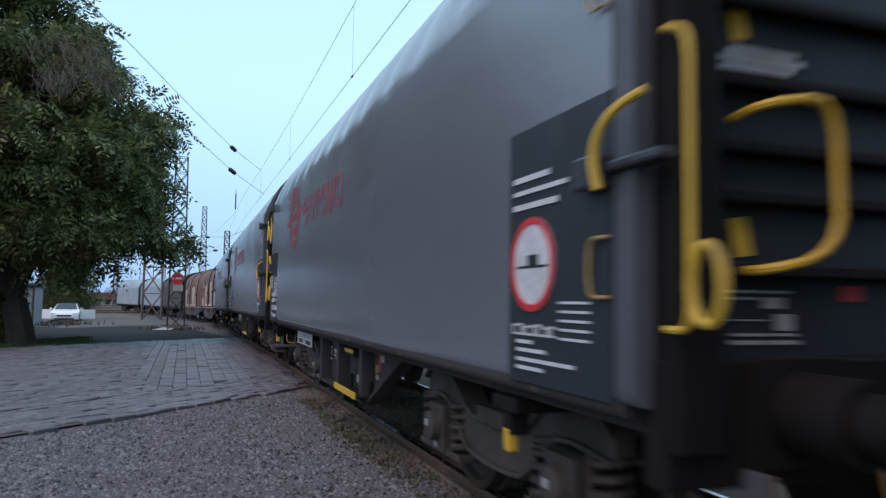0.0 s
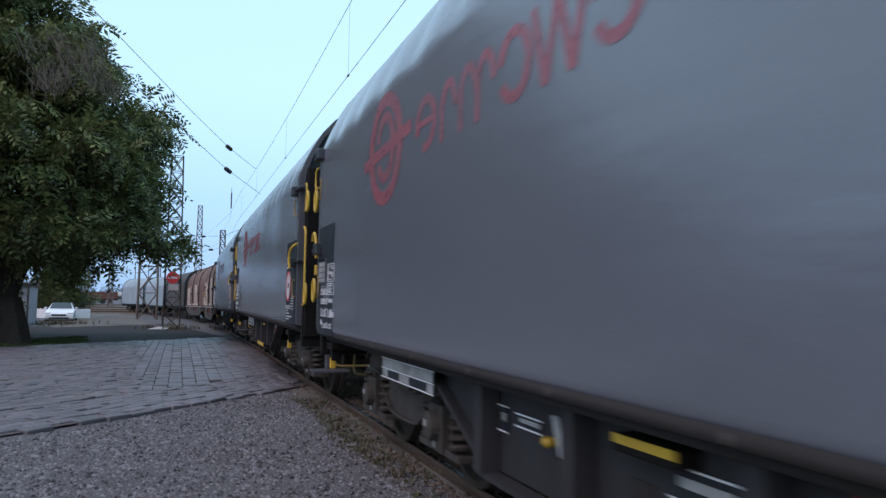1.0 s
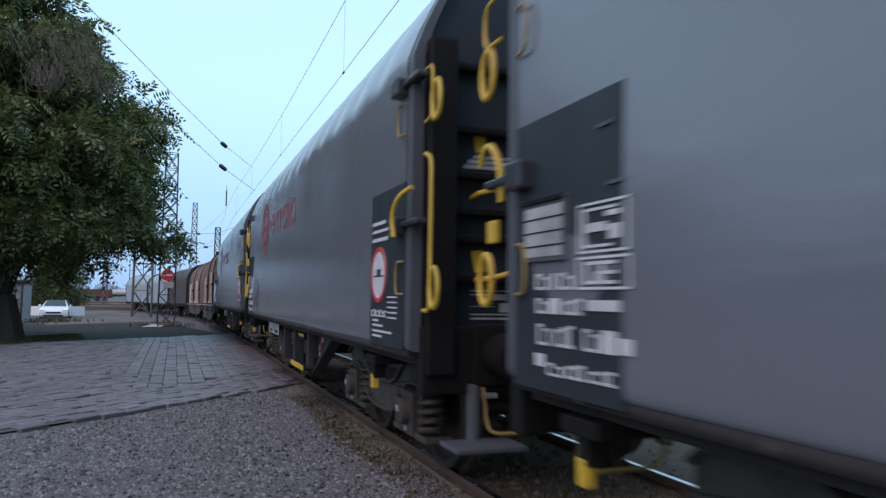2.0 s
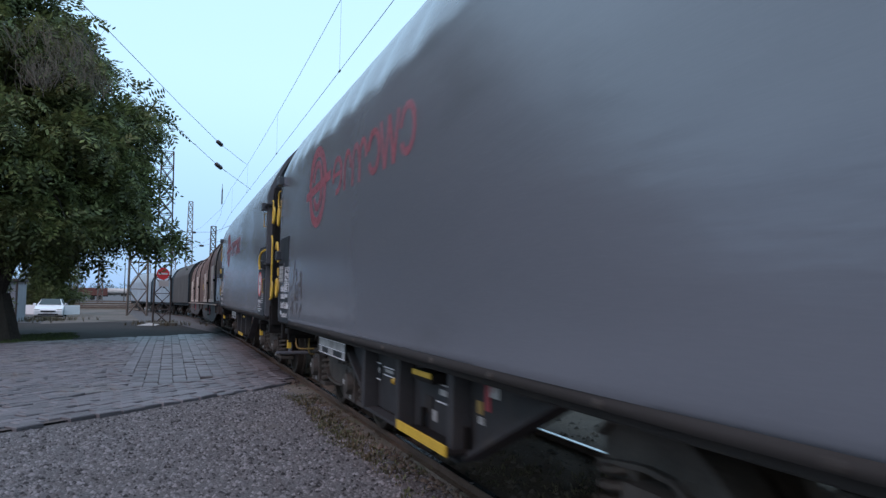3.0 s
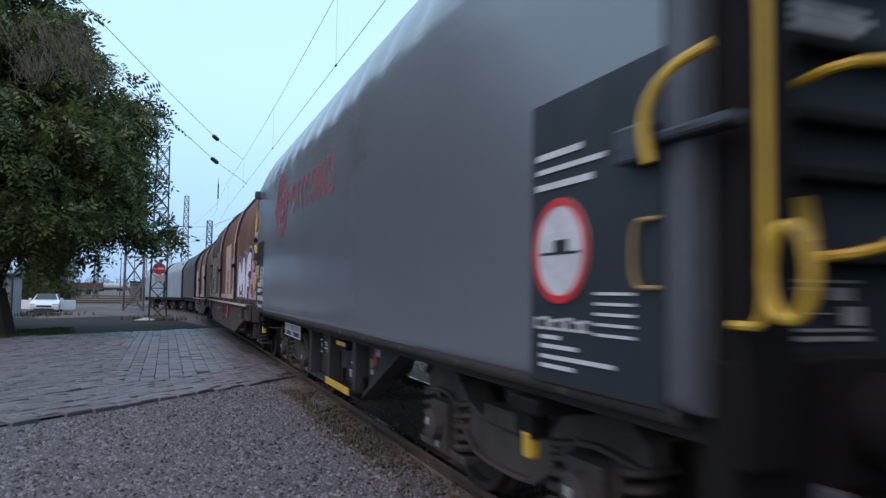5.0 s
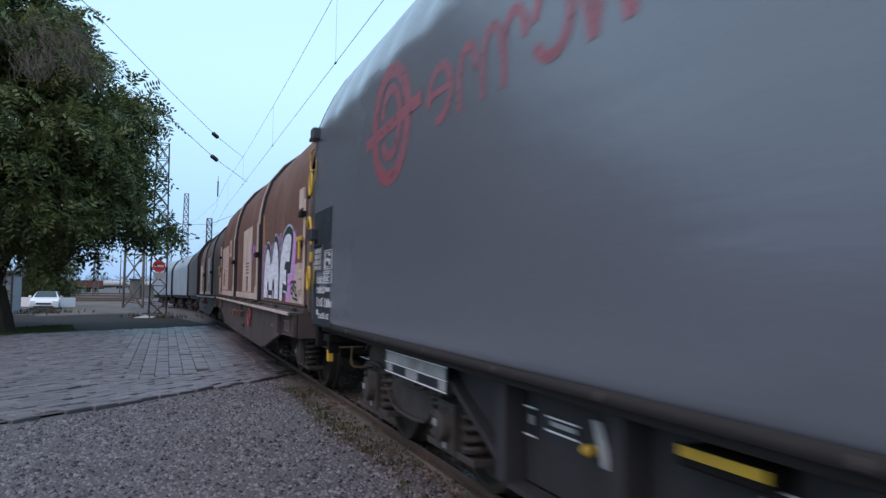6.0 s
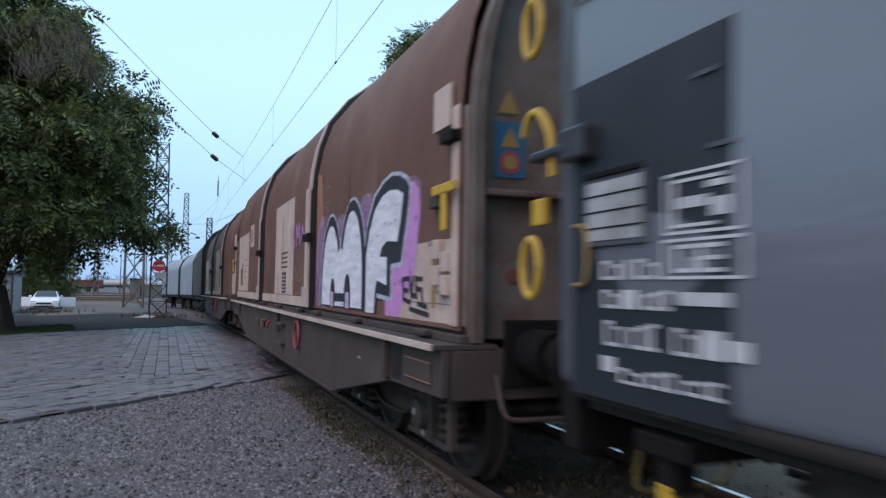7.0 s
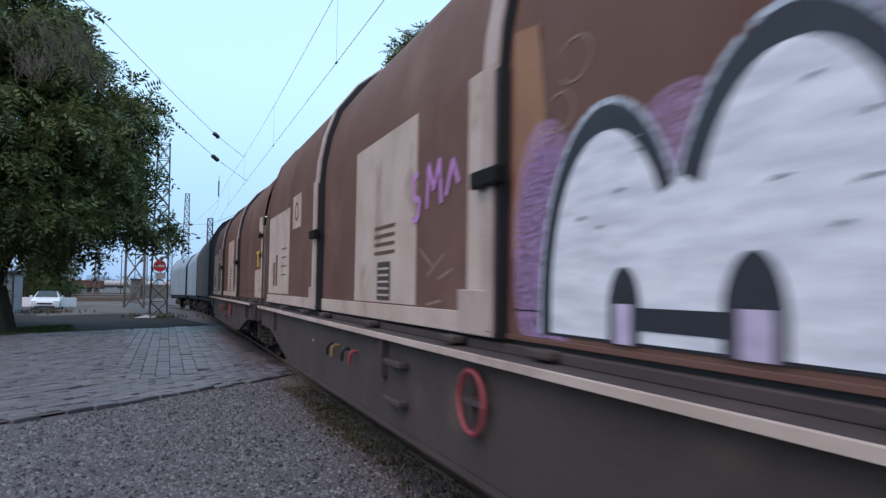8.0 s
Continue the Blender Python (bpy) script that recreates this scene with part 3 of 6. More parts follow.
def tarp_wagon(label):
    w = thing("coil_wagon", label, "freight wagon", group="wagons of the train")
    part("tarpaulin", skin(TARP_FORM, -5.2, 5.2, 0.0, 0.03, 0.8), TARP, w, "dark grey tarpaulin cover stretched over hoops", smooth=True)
    for x in (-1, 1):
        hem = part("hem", Shape().prism([(x * q, z) for q, z in ((1.3, 0.955), (1.42, 0.952), (1.446, 0.957), (1.456, 0.97), (1.458, 0.99), (1.45, 1.008), (1.3, 1.0))], "y", -5.24, 5.24), SILLGREY, w, "grimy brown rounded hem rail under the cover", smooth=True)
        for y in (-4.6, -3.55, -2.6, -1.7, -0.9, 0.1, 0.95, 1.9, 2.9, 3.8, 4.7):
            part("hem_bolt", Shape().lathe([(x * 1.45, 0.0), (x * 1.45, 0.02), (x * 1.466, 0.014), (x * 1.468, 0.0)], (0, y, 0.98), "x", 8), BOGIE, hem)
    part("floor_plate", Shape().box(-1.23, 1.23, -5.27, 5.27, 0.93, 0.97), FRAME, w, "black floor plate")
    for x in (-1, 1):
        part("side_beam", Shape().box(min(x * 1.24, x * 1.36), max(x * 1.24, x * 1.36), -5.27, 5.27, 0.9, 0.975), SILLGREY, w, "dark steel side beam", bevel=0.01)
        part("centre_beam", Shape().box(min(x * 0.1, x * 0.3), max(x * 0.1, x * 0.3), -5.27, 5.27, 0.7, 0.925), FRAME, w, bevel=0.01)
    for e in (-1, 1):
        # ends
        endform = [(-x, z) for x, z in TARP_FORM] + [(x, z) for x, z in TARP_FORM[-2::-1]]
        endform = [(x * 0.985, z - 0.02) for x, z in endform]
        part("end_wall", Shape().prism(endform, "y", e * 5.20, e * 5.26), PANEL, w, "black ribbed end wall", bevel=0.01)
        for z in (1.05, 1.44, 1.7, 1.88, 2.12, 2.42, 2.84):
            part("rib", Shape().box(-1.22, 1.22, min(e * 5.26, e * 5.335), max(e * 5.26, e * 5.335), z, z + 0.05), FRAME, w, bevel=0.01)
        part("end_hoop", arch(TARP_FORM, min(e * 5.21, e * (5.33 if e < 0 else 5.3)), max(e * 5.21, e * (5.33 if e < 0 else 5.3)), 0.004, 0.07), POST, w, "grey end hoop", smooth=True)
        part("headstock", Shape().box(-1.4, 1.4, min(e * 5.28, e * 5.4), max(e * 5.28, e * 5.4), 0.74, 1.16), FRAME, w, bevel=0.012)
        add_buffers(w, e * 5.4, e)
        for x in (-1, 1):
            part("corner_post", Shape().box(min(x * 1.2, x * 1.38), max(x * 1.2, x * 1.38), min(e * 5.3, e * 5.44), max(e * 5.3, e * 5.44), 0.86, 3.0), FRAME, w, "dark corner post", bevel=0.012)
            if e < 0:
                part("step", Shape().box(min(x * 0.85, x * 1.3), max(x * 0.85, x * 1.3), min(e * 5.45, e * 5.75), max(e * 5.45, e * 5.75), 0.44, 0.47).box(x * 1.08 - 0.02, x * 1.08 + 0.02, min(e * 5.38, e * 5.5), max(e * 5.38, e * 5.5), 0.44, 0.8), POST, w, "grey tread plate step", bevel=0.006)
        # handrails at the corners
        for x in (-1, 1):
            X = x * (1.41 if e < 0 else 1.455)
            yb = e * (5.54 if e < 0 else 5.6)
            flat = 0.0135
            if e < 0:
                part("handrail", bent([(X, e * 5.42, 2.24), (X, yb, 2.2), (X, yb, 1.26), (X, e * 5.42, 1.26)], flat), YELLOW, w, "yellow grab rail", smooth=True)
            else:
                part("lug", Shape().box(min(X, X - x * 0.03), max(X, X - x * 0.03), min(e * 5.46, e * 5.56), max(e * 5.46, e * 5.56), 1.6, 1.71), YELLOW, w, "yellow painted lug", bevel=0.008)
            for z in ((1.28, 2.42) if e < 0 else (1.31, 2.31)):
                loop = [(X, yb + e * ((0.07 if e < 0 else -0.04) + 0.07 * math.cos(a)), z + 0.12 + 0.12 * math.sin(a)) for a in [math.pi + 2 * math.pi * i / 20 for i in range(21)]]
                part("grab_loop", bent(loop, 0.0165), YELLOW, w, "yellow loop handle", smooth=True)
            part("handrail", bent([(X, e * 5.42, 2.78), (X, yb, 2.78), (X, yb, 2.46 if e < 0 else 2.56), (X, e * 5.42, 2.44 if e < 0 else 2.56)], flat * 0.8), YELLOW, w, "yellow grab rail", smooth=True)
            for z in (1.36, 2.4):
                u = x * 1.475
                part("door_handle", bent([(u - x * 0.02, e * 5.18, z), (u + x * 0.015, e * 5.18, z), (u + x * 0.015, e * 5.08, z), (u + x * 0.015, e * 5.08, z + 0.21), (u + x * 0.015, e * 5.18, z + 0.21), (u - x * 0.02, e * 5.18, z + 0.21)], 0.008), OCHRE, w, "tarnished ochre pull handle", smooth=True)
            for z in ((1.76, 2.68) if e < 0 else (1.82, 2.83)):
                lat = part("latch", wall_box(x, 1.42, 1.5, min(e * 5.1, e * 5.5), max(e * 5.1, e * 5.5), z + 0.03, z + 0.07).box(min(x * 1.45, x * 1.54), max(x * 1.45, x * 1.54), min(e * 5.05, e * 5.2), max(e * 5.05, e * 5.2), z - 0.02, z + 0.1), LATCH, w, "dark steel latch arm", bevel=0.012)
                if z > 2:
                    continue
                if e < 0:
                    bar = [(x * 1.555, e * 5.25, z - 0.04), (x * 1.565, e * 5.23, z + 0.06), (x * 1.565, e * 5.26, z + 0.15), (x * 1.55, e * 5.34, z + 0.22), (x * 1.5, e * 5.44, z + 0.26)]
                else:
                    bar = [(x * 1.47, e * 5.36, z - 0.04), (x * 1.475, e * 5.36, z + 0.1), (x * 1.475, e * 5.4, z + 0.18), (x * 1.475, e * 5.48, z + 0.25), (x * 1.475, e * 5.56, z + 0.23), (x * 1.47, e * 5.6, z + 0.16)]
                part("lever", bent(bar, 0.016), YELLOW, lat, "yellow locking lever", smooth=True)
        part("end_handle", bent([(-1.04, e * 5.3, 2.0), (-1.04, e * 5.46, 2.02), (-0.84, e * 5.5, 2.05), (-0.77, e * 5.5, 1.98), (-0.76, e * 5.5, 1.6), (-0.84, e * 5.48, 1.5), (-1.02, e * 5.44, 1.46), (-1.02, e * 5.3, 1.46)], 0.018), YELLOW, w, "yellow looped end rail", smooth=True)
        part("hose_rail", bent([(-1.0, e * 5.42, 0.78), (-1.0, e * 5.5, 0.5), (-0.5, e * 5.5, 0.5), (-0.5, e * 5.42, 0.78)], 0.012), OCHRE, w, "tarnished shunter's grab bar", smooth=True)
        # markings on the end wall
        e0, e1 = min(e * 5.262, e * 5.268), max(e * 5.262, e * 5.268)
        for x0, x1, z0, z1 in ((-1.09, -0.72, 2.2, 2.225), (-1.06, -0.67, 2.235, 2.26), (-1.02, -0.7, 2.27, 2.29), (-1.03, -0.75, 1.385, 1.395), (-1.03, -0.9, 1.36, 1.37), (-0.88, -0.78, 1.33, 1.37), (-1.03, -0.86, 1.285, 1.29), (-1.03, -0.72, 1.23, 1.24), (-1.03, -0.71, 1.2, 1.215), (-0.82, -0.74, 1.25, 1.31)):
            part("marking_bar", Shape().box(x0, x1, e0, e1, z0, z1), PLATE, w)
        for z in (1.52, 2.32):
            part("warning_label", Shape().prism([(-1.03, z + 0.13), (-0.95, z + 0.14), (-0.92, z), (-1.0, z - 0.01)], "y", e0, e1), YELLOW, w, "small yellow label")
        part("reflector", Shape().box(-0.5, -0.4, e0, e1, 1.36, 1.42), SIGNRED, w, "small red reflector")
        # bracket with a yellow foot under the side
        yb = -4.2 if e < 0 else 4.78
        for x in (-1, 1):
            br = part("lifting_bracket", Shape().box(min(x * 1.1, x * 1.42), max(x * 1.1, x * 1.42), yb - 0.13, yb + 0.13, 0.83, 0.9).box(min(x * 1.3, x * 1.4), max(x * 1.3, x * 1.4), yb - 0.04, yb + 0.04, 0.72, 0.84), FRAME, w, "dark bracket", bevel=0.01)
            part("foot", wall_box(x, 1.35, 1.405, yb - 0.028, yb + 0.028, 0.64, 0.75), YELLOW, br, "yellow painted foot", bevel=0.01)
        add_bogie(w, e * 3.3)
    for x in (-1, 1):
        X = x * 1.464
        front = part("front_panel", wall_box(x, 1.435, 1.47, -5.2, -4.37, 1.0, 2.09), PANEL, w, "charcoal sign panel on the cover")
        Y = X + x * 0.009
        bars(front, Y, [(-4.75, -4.42, 1.86, 1.885), (-4.9, -4.42, 1.805, 1.825), (-4.82, -4.42, 1.74, 1.765), (-4.8, -4.4, 1.2, 1.25), (-5.06, -4.84, 1.335, 1.345), (-5.06, -4.84, 1.30, 1.31), (-5.06, -4.84, 1.265, 1.275), (-5.06, -4.84, 1.23, 1.24), (-5.06, -4.84, 1.195, 1.205),
                        (-4.6, -4.46, 1.165, 1.18), (-4.72, -4.46, 1.13, 1.145), (-4.95, -4.46, 1.09, 1.105), (-4.7, -4.46, 1.055, 1.07)])
        sign = part("round_sign", disc(Y, -4.6, 1.5, 0.2, 0.002), WHITE, front, "white round sign with a red rim")
        part("rim", ring_x(Y + x * 0.003, -4.6, 1.5, 0.2, 0.2, 0.03, 0.03, 0.002), SIGNRED, front, "red rim")
        part("pictogram", Shape().box(min(Y, Y + x * 0.004), max(Y, Y + x * 0.004), -4.74, -4.46, 1.485, 1.495).box(min(Y, Y + x * 0.004), max(Y, Y + x * 0.004), -4.66, -4.56, 1.495, 1.54), BLACK, front)
        rear = part("rear_panel", wall_box(x, 1.435, 1.47, 4.41, 5.2, 0.98, 2.08), PANEL, w, "charcoal number panel on the cover")
        board = part("card_holder", Shape().box(min(X, X + x * 0.02), max(X, X + x * 0.02), 4.76, 5.11, 1.49, 1.745), POST, rear, "grey wire card holder", bevel=0.004)
        part("card", Shape().box(min(Y, Y + x * 0.014), max(Y, Y + x * 0.014), 4.785, 5.085, 1.51, 1.71), PLATE, board, "pale card")
        part("card_lip", Shape().box(min(Y, Y + x * 0.022), max(Y, Y + x * 0.022), 4.765, 5.105, 1.725, 1.745), FRAME, board, bevel=0.003)
        for z in (1.55, 1.605, 1.66):
            part("card_wire", Shape().box(min(Y + x * 0.014, Y + x * 0.018), max(Y + x * 0.014, Y + x * 0.018), 4.77, 5.1, z, z + 0.005), FRAME, board)
        for y, z in ((4.46, 1.945), (4.4, 1.735)):
            part("hinge_strap", Shape().box(min(Y, Y + x * 0.006), max(Y, Y + x * 0.006), y, y + 0.09, z, z + 0.014), POST, rear)
        # two ruled frames with heavy characters, then rows of writing
        for y0, y1, z0, z1 in ((4.37, 4.68, 1.506, 1.686), (4.36, 4.69, 1.377, 1.494)):
            bars(rear, Y, [(y0, y1, z1 - 0.009, z1), (y0, y1, z0, z0 + 0.009), (y0, y0 + 0.008, z0, z1), (y1 - 0.008, y1, z0, z1)], WHITE)
        bars(rear, Y, [(4.44, 4.65, 1.655, 1.665), (4.47, 4.65, 1.525, 1.535), (4.635, 4.65, 1.535, 1.655), (4.5, 4.62, 1.58, 1.612), (4.42, 4.5, 1.63, 1.648), (4.42, 4.48, 1.55, 1.6)], WHITE)
        bars(rear, Y, [(4.44, 4.53, 1.396, 1.408), (4.44, 4.53, 1.43, 1.442), (4.44, 4.53, 1.464, 1.476), (4.52, 4.535, 1.396, 1.476), (4.55, 4.64, 1.396, 1.408), (4.55, 4.64, 1.464, 1.476), (4.625, 4.64, 1.408, 1.464), (4.55, 4.565, 1.396, 1.44)], WHITE)
        bars(rear, Y, [(4.72, 4.84, 1.378, 1.442), (4.86, 4.88, 1.378, 1.442), (4.91, 5.03, 1.378, 1.442), (4.66, 4.8, 1.284, 1.345), (4.82, 4.9, 1.284, 1.345), (4.92, 5.02, 1.284, 1.345), (4.42, 4.62, 1.302, 1.34),
                       (4.72, 4.87, 1.16, 1.243), (4.9, 5.01, 1.16, 1.243), (4.44, 4.53, 1.158, 1.237), (4.55, 4.66, 1.158, 1.237), (4.35, 4.42, 1.162, 1.215), (4.94, 5.01, 1.075, 1.125), (4.45, 4.62, 1.05, 1.1), (4.64, 4.78, 1.048, 1.105), (4.8, 4.93, 1.046, 1.095)])
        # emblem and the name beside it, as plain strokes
        Z = x * 1.4668
        em = printed(ring_x(Z, 2.62, 2.45, 0.44, 0.42, 0.13, 0.105, 0.0012), x, RED, w, "emblem", "faded red ring emblem")
        printed(ring_x(Z, 2.61, 2.46, 0.24, 0.265, 0.085, 0.075, 0.0012, 15, 330), x, RED, em, "emblem_core")
        printed(band(Z, (3.22, 2.4), (1.99, 2.49), 0.045), x, RED, em, "emblem_bar")
        word = printed(ring_x(Z, 1.68, 2.43, 0.2, 0.18, 0.065, 0.055, 0.0012, -20, 285), x, RED, w, "name_stroke", "faded red strokes of the owner's mark")
        printed(band(Z, (1.52, 2.44), (1.84, 2.44), 0.02), x, RED, word, "name_stroke")
        for yc, form_ in ((1.28, "arch"), (0.99, "arch"), (0.76, "arch"), (0.43, "ring"), (0.13, "vee"), (-0.09, "vee"), (-0.4, "ring")):
            if form_ == "arch":
                printed(ring_x(Z, yc, 2.42, 0.13, 0.18, 0.055, 0.055, 0.0012, 0, 180), x, RED, word, "name_stroke")
                printed(band(Z, (yc + 0.1025, 2.25), (yc + 0.1025, 2.42), 0.0275), x, RED, word, "name_stroke")
            elif form_ == "ring":
                printed(ring_x(Z, yc, 2.42, 0.18, 0.18, 0.065, 0.055, 0.0012, 10, 330), x, RED, word, "name_stroke")
            else:
                printed(band(Z, (yc + 0.11, 2.6), (yc, 2.24), 0.028), x, RED, word, "name_stroke")
                printed(band(Z, (yc - 0.11, 2.6), (yc, 2.24), 0.028), x, RED, word, "name_stroke")
        # underframe boxes at the middle
        A = x * 1.2
        belly = part("belly_frame", Shape().prism([(2.15, 0.9), (1.14, 0.43), (-0.9, 0.43), (-1.95, 0.9)], "x", min(A, A - x * 0.05), max(A, A - x * 0.05)), UNDER, w, "black trussed belly plate", bevel=0.006)
        for p, q in (((2.2, 0.9), (1.14, 0.42)), ((-0.9, 0.42), (-2.0, 0.9))):
            d = Vector((q[0] - p[0], q[1] - p[1])).normalized() * 0.018
            part("slant_flange", Shape().prism([(p[0] - d.y, p[1] + d.x), (p[0] + d.y, p[1] - d.x), (q[0] + d.y, q[1] - d.x), (q[0] - d.y, q[1] + d.x)], "x", min(A - x * 0.06, A + x * 0.07), max(A - x * 0.06, A + x * 0.07)), UNDER, belly, "worn black flange", bevel=0.005)
        for y in (1.16, 0.2, -0.84):
            part("belly_post", Shape().box(min(A, A + x * 0.12), max(A, A + x * 0.12), y - 0.05, y + 0.05, 0.42, 0.9), UNDER, w, bevel=0.008)
        part("belly_flange", Shape().box(min(A, A + x * 0.1), max(A, A + x * 0.1), -0.9, 1.2, 0.4, 0.425), UNDER, w)
        foot = part("foot_board", wall_box(x, 1.22, 1.385, -0.98, -0.06, 0.455, 0.475), FRAME, w, "black foot board with a yellow edge", bevel=0.004)
        part("edge_strip", wall_box(x, 1.385, 1.4, -0.98, -0.06, 0.455, 0.515), YELLOW, foot, "yellow edge strip", bevel=0.003)
        for y in (-0.9, -0.14):
            part("hanger", wall_box(x, 1.22, 1.25, y - 0.02, y + 0.02, 0.43, 0.6), FRAME, foot)
        cover = part("valve_cover", wall_box(x, 1.2, 1.31, -0.5, -0.12, 0.79, 0.86), FRAME, w, "black valve hood with a yellow edge", bevel=0.012)
        part("cover_edge", wall_box(x, 1.31, 1.318, -0.5, -0.14, 0.826, 0.86), YELLOW, cover, "yellow edge")
        part("changeover_lever", Shape().prism([(0.5, 0.82), (0.44, 0.825), (0.36, 0.65), (0.42, 0.645)], "x", min(x * 1.215, x * 1.23), max(x * 1.215, x * 1.23)), PLATE, w, "pale changeover lever", bevel=0.003)
        part("valve_knob", Shape().lathe([(x * 1.21, 0.0), (x * 1.21, 0.022), (x * 1.255, 0.026), (x * 1.27, 0.014), (x * 1.27, 0.0)], (0, 0.5, 0.7), "x", 14), YELLOW, w, "yellow valve knob", smooth=True)
        # ruled stencil plates on the belly plate
        F_ = x * 1.207
        for y0, y1, z0, z1 in ((0.62, 0.9, 0.705, 0.775), (1.0, 1.11, 0.65, 0.79), (0.2, 0.34, 0.66, 0.74), (-0.68, -0.34, 0.665, 0.785)):
            pl_ = part("stencil_plate", Shape().box(min(F_, F_ + x * 0.004), max(F_, F_ + x * 0.004), y0, y1, z0, z1), PANEL, w, "dark plate with white ruled lines")
            G_ = F_ + x * 0.006
            bars(pl_, G_, [(y0, y1, z0, z0 + 0.008), (y0, y1, z1 - 0.008, z1)], BRIGHT, "ruled_line")
            bars(pl_, G_, [(y0 + 0.02, y1 - 0.05, z0 + 0.42 * (z1 - z0), z0 + 0.72 * (z1 - z0))], PLATE, "stencil_line")
        bars(w, F_, [(0.24, 0.32, 0.53, 0.585), (-0.33, -0.25, 0.53, 0.6), (-1.08, -1.0, 0.635, 0.675), (-1.27, -1.15, 0.8, 0.86)], PLATE, "pale_plate")
        bars(w, F_, [(-0.24, -0.1, 0.56, 0.68)], SILLGREY, "grey_plate")
        bars(w, F_, [(-1.16, -1.09, 0.72, 0.86), (-1.22, -1.165, 0.83, 0.87)], HANDRED, "red_plate")
        bars(w, F_, [(-1.06, -0.98, 0.69, 0.76)], OCHRE, "ochre_plate")
        dp = x * 1.285
        pl = part("data_plate", Shape().box(min(dp, dp + x * 0.008), max(dp, dp + x * 0.008), 1.94, 3.22, 0.72, 0.9), PANEL, w, "grimy plate with white ruled lines")
        for z in (0.724, 0.794, 0.873):
            part("ruled_line", wall_box(x, 1.293, 1.2965, 1.95, 3.21, z, z + 0.009), BRIGHT, pl)
        for y0, y1, z0, z1 in ((1.97, 3.19, 0.806, 0.87), (2.48, 2.72, 0.737, 0.79), (3.04, 3.18, 0.737, 0.79), (1.96, 2.08, 0.737, 0.79), (2.0, 3.1, 0.884, 0.898)):
            part("data_strip", wall_box(x, 1.293, 1.2945, y0, y1, z0, z1), PLATE if z0 < 0.86 else SILLGREY, pl)
    return w


def smear(parent):
    """A brown tag wiped across one cover."""
    lines = (((4.18, 1.13), (4.04, 1.238), 0.035), ((4.05, 1.23), (3.88, 1.288), 0.024), ((3.88, 1.288), (3.68, 1.3), 0.026), ((3.84, 1.62), (3.72, 1.605), 0.03), ((3.79, 1.6), (3.77, 1.5), 0.045),
             ((3.91, 1.76), (3.96, 1.62), 0.03), ((3.96, 1.62), (4.03, 1.46), 0.03), ((4.27, 1.38), (4.06, 1.445), 0.02), ((3.8, 1.22), (3.63, 1.208), 0.03), ((3.65, 1.2), (3.78, 1.14), 0.03),
             ((3.68, 1.37), (3.5, 1.368), 0.022), ((3.63, 1.44), (3.5, 1.475), 0.03), ((3.89, 1.46), (3.78, 1.345), 0.04), ((3.8, 1.34), (3.92, 1.325), 0.026), ((4.1, 1.3), (4.0, 1.12), 0.05), ((3.6, 1.1), (3.4, 1.22), 0.04), ((3.5, 1.6), (3.42, 1.3), 0.05), ((3.75, 1.42), (3.6, 1.3), 0.07))
    for p, q, half in lines:
        printed(band(-1.465, p, q, half), -1, SMUDGE, parent, "paint_smear", "faded brown graffiti smear")


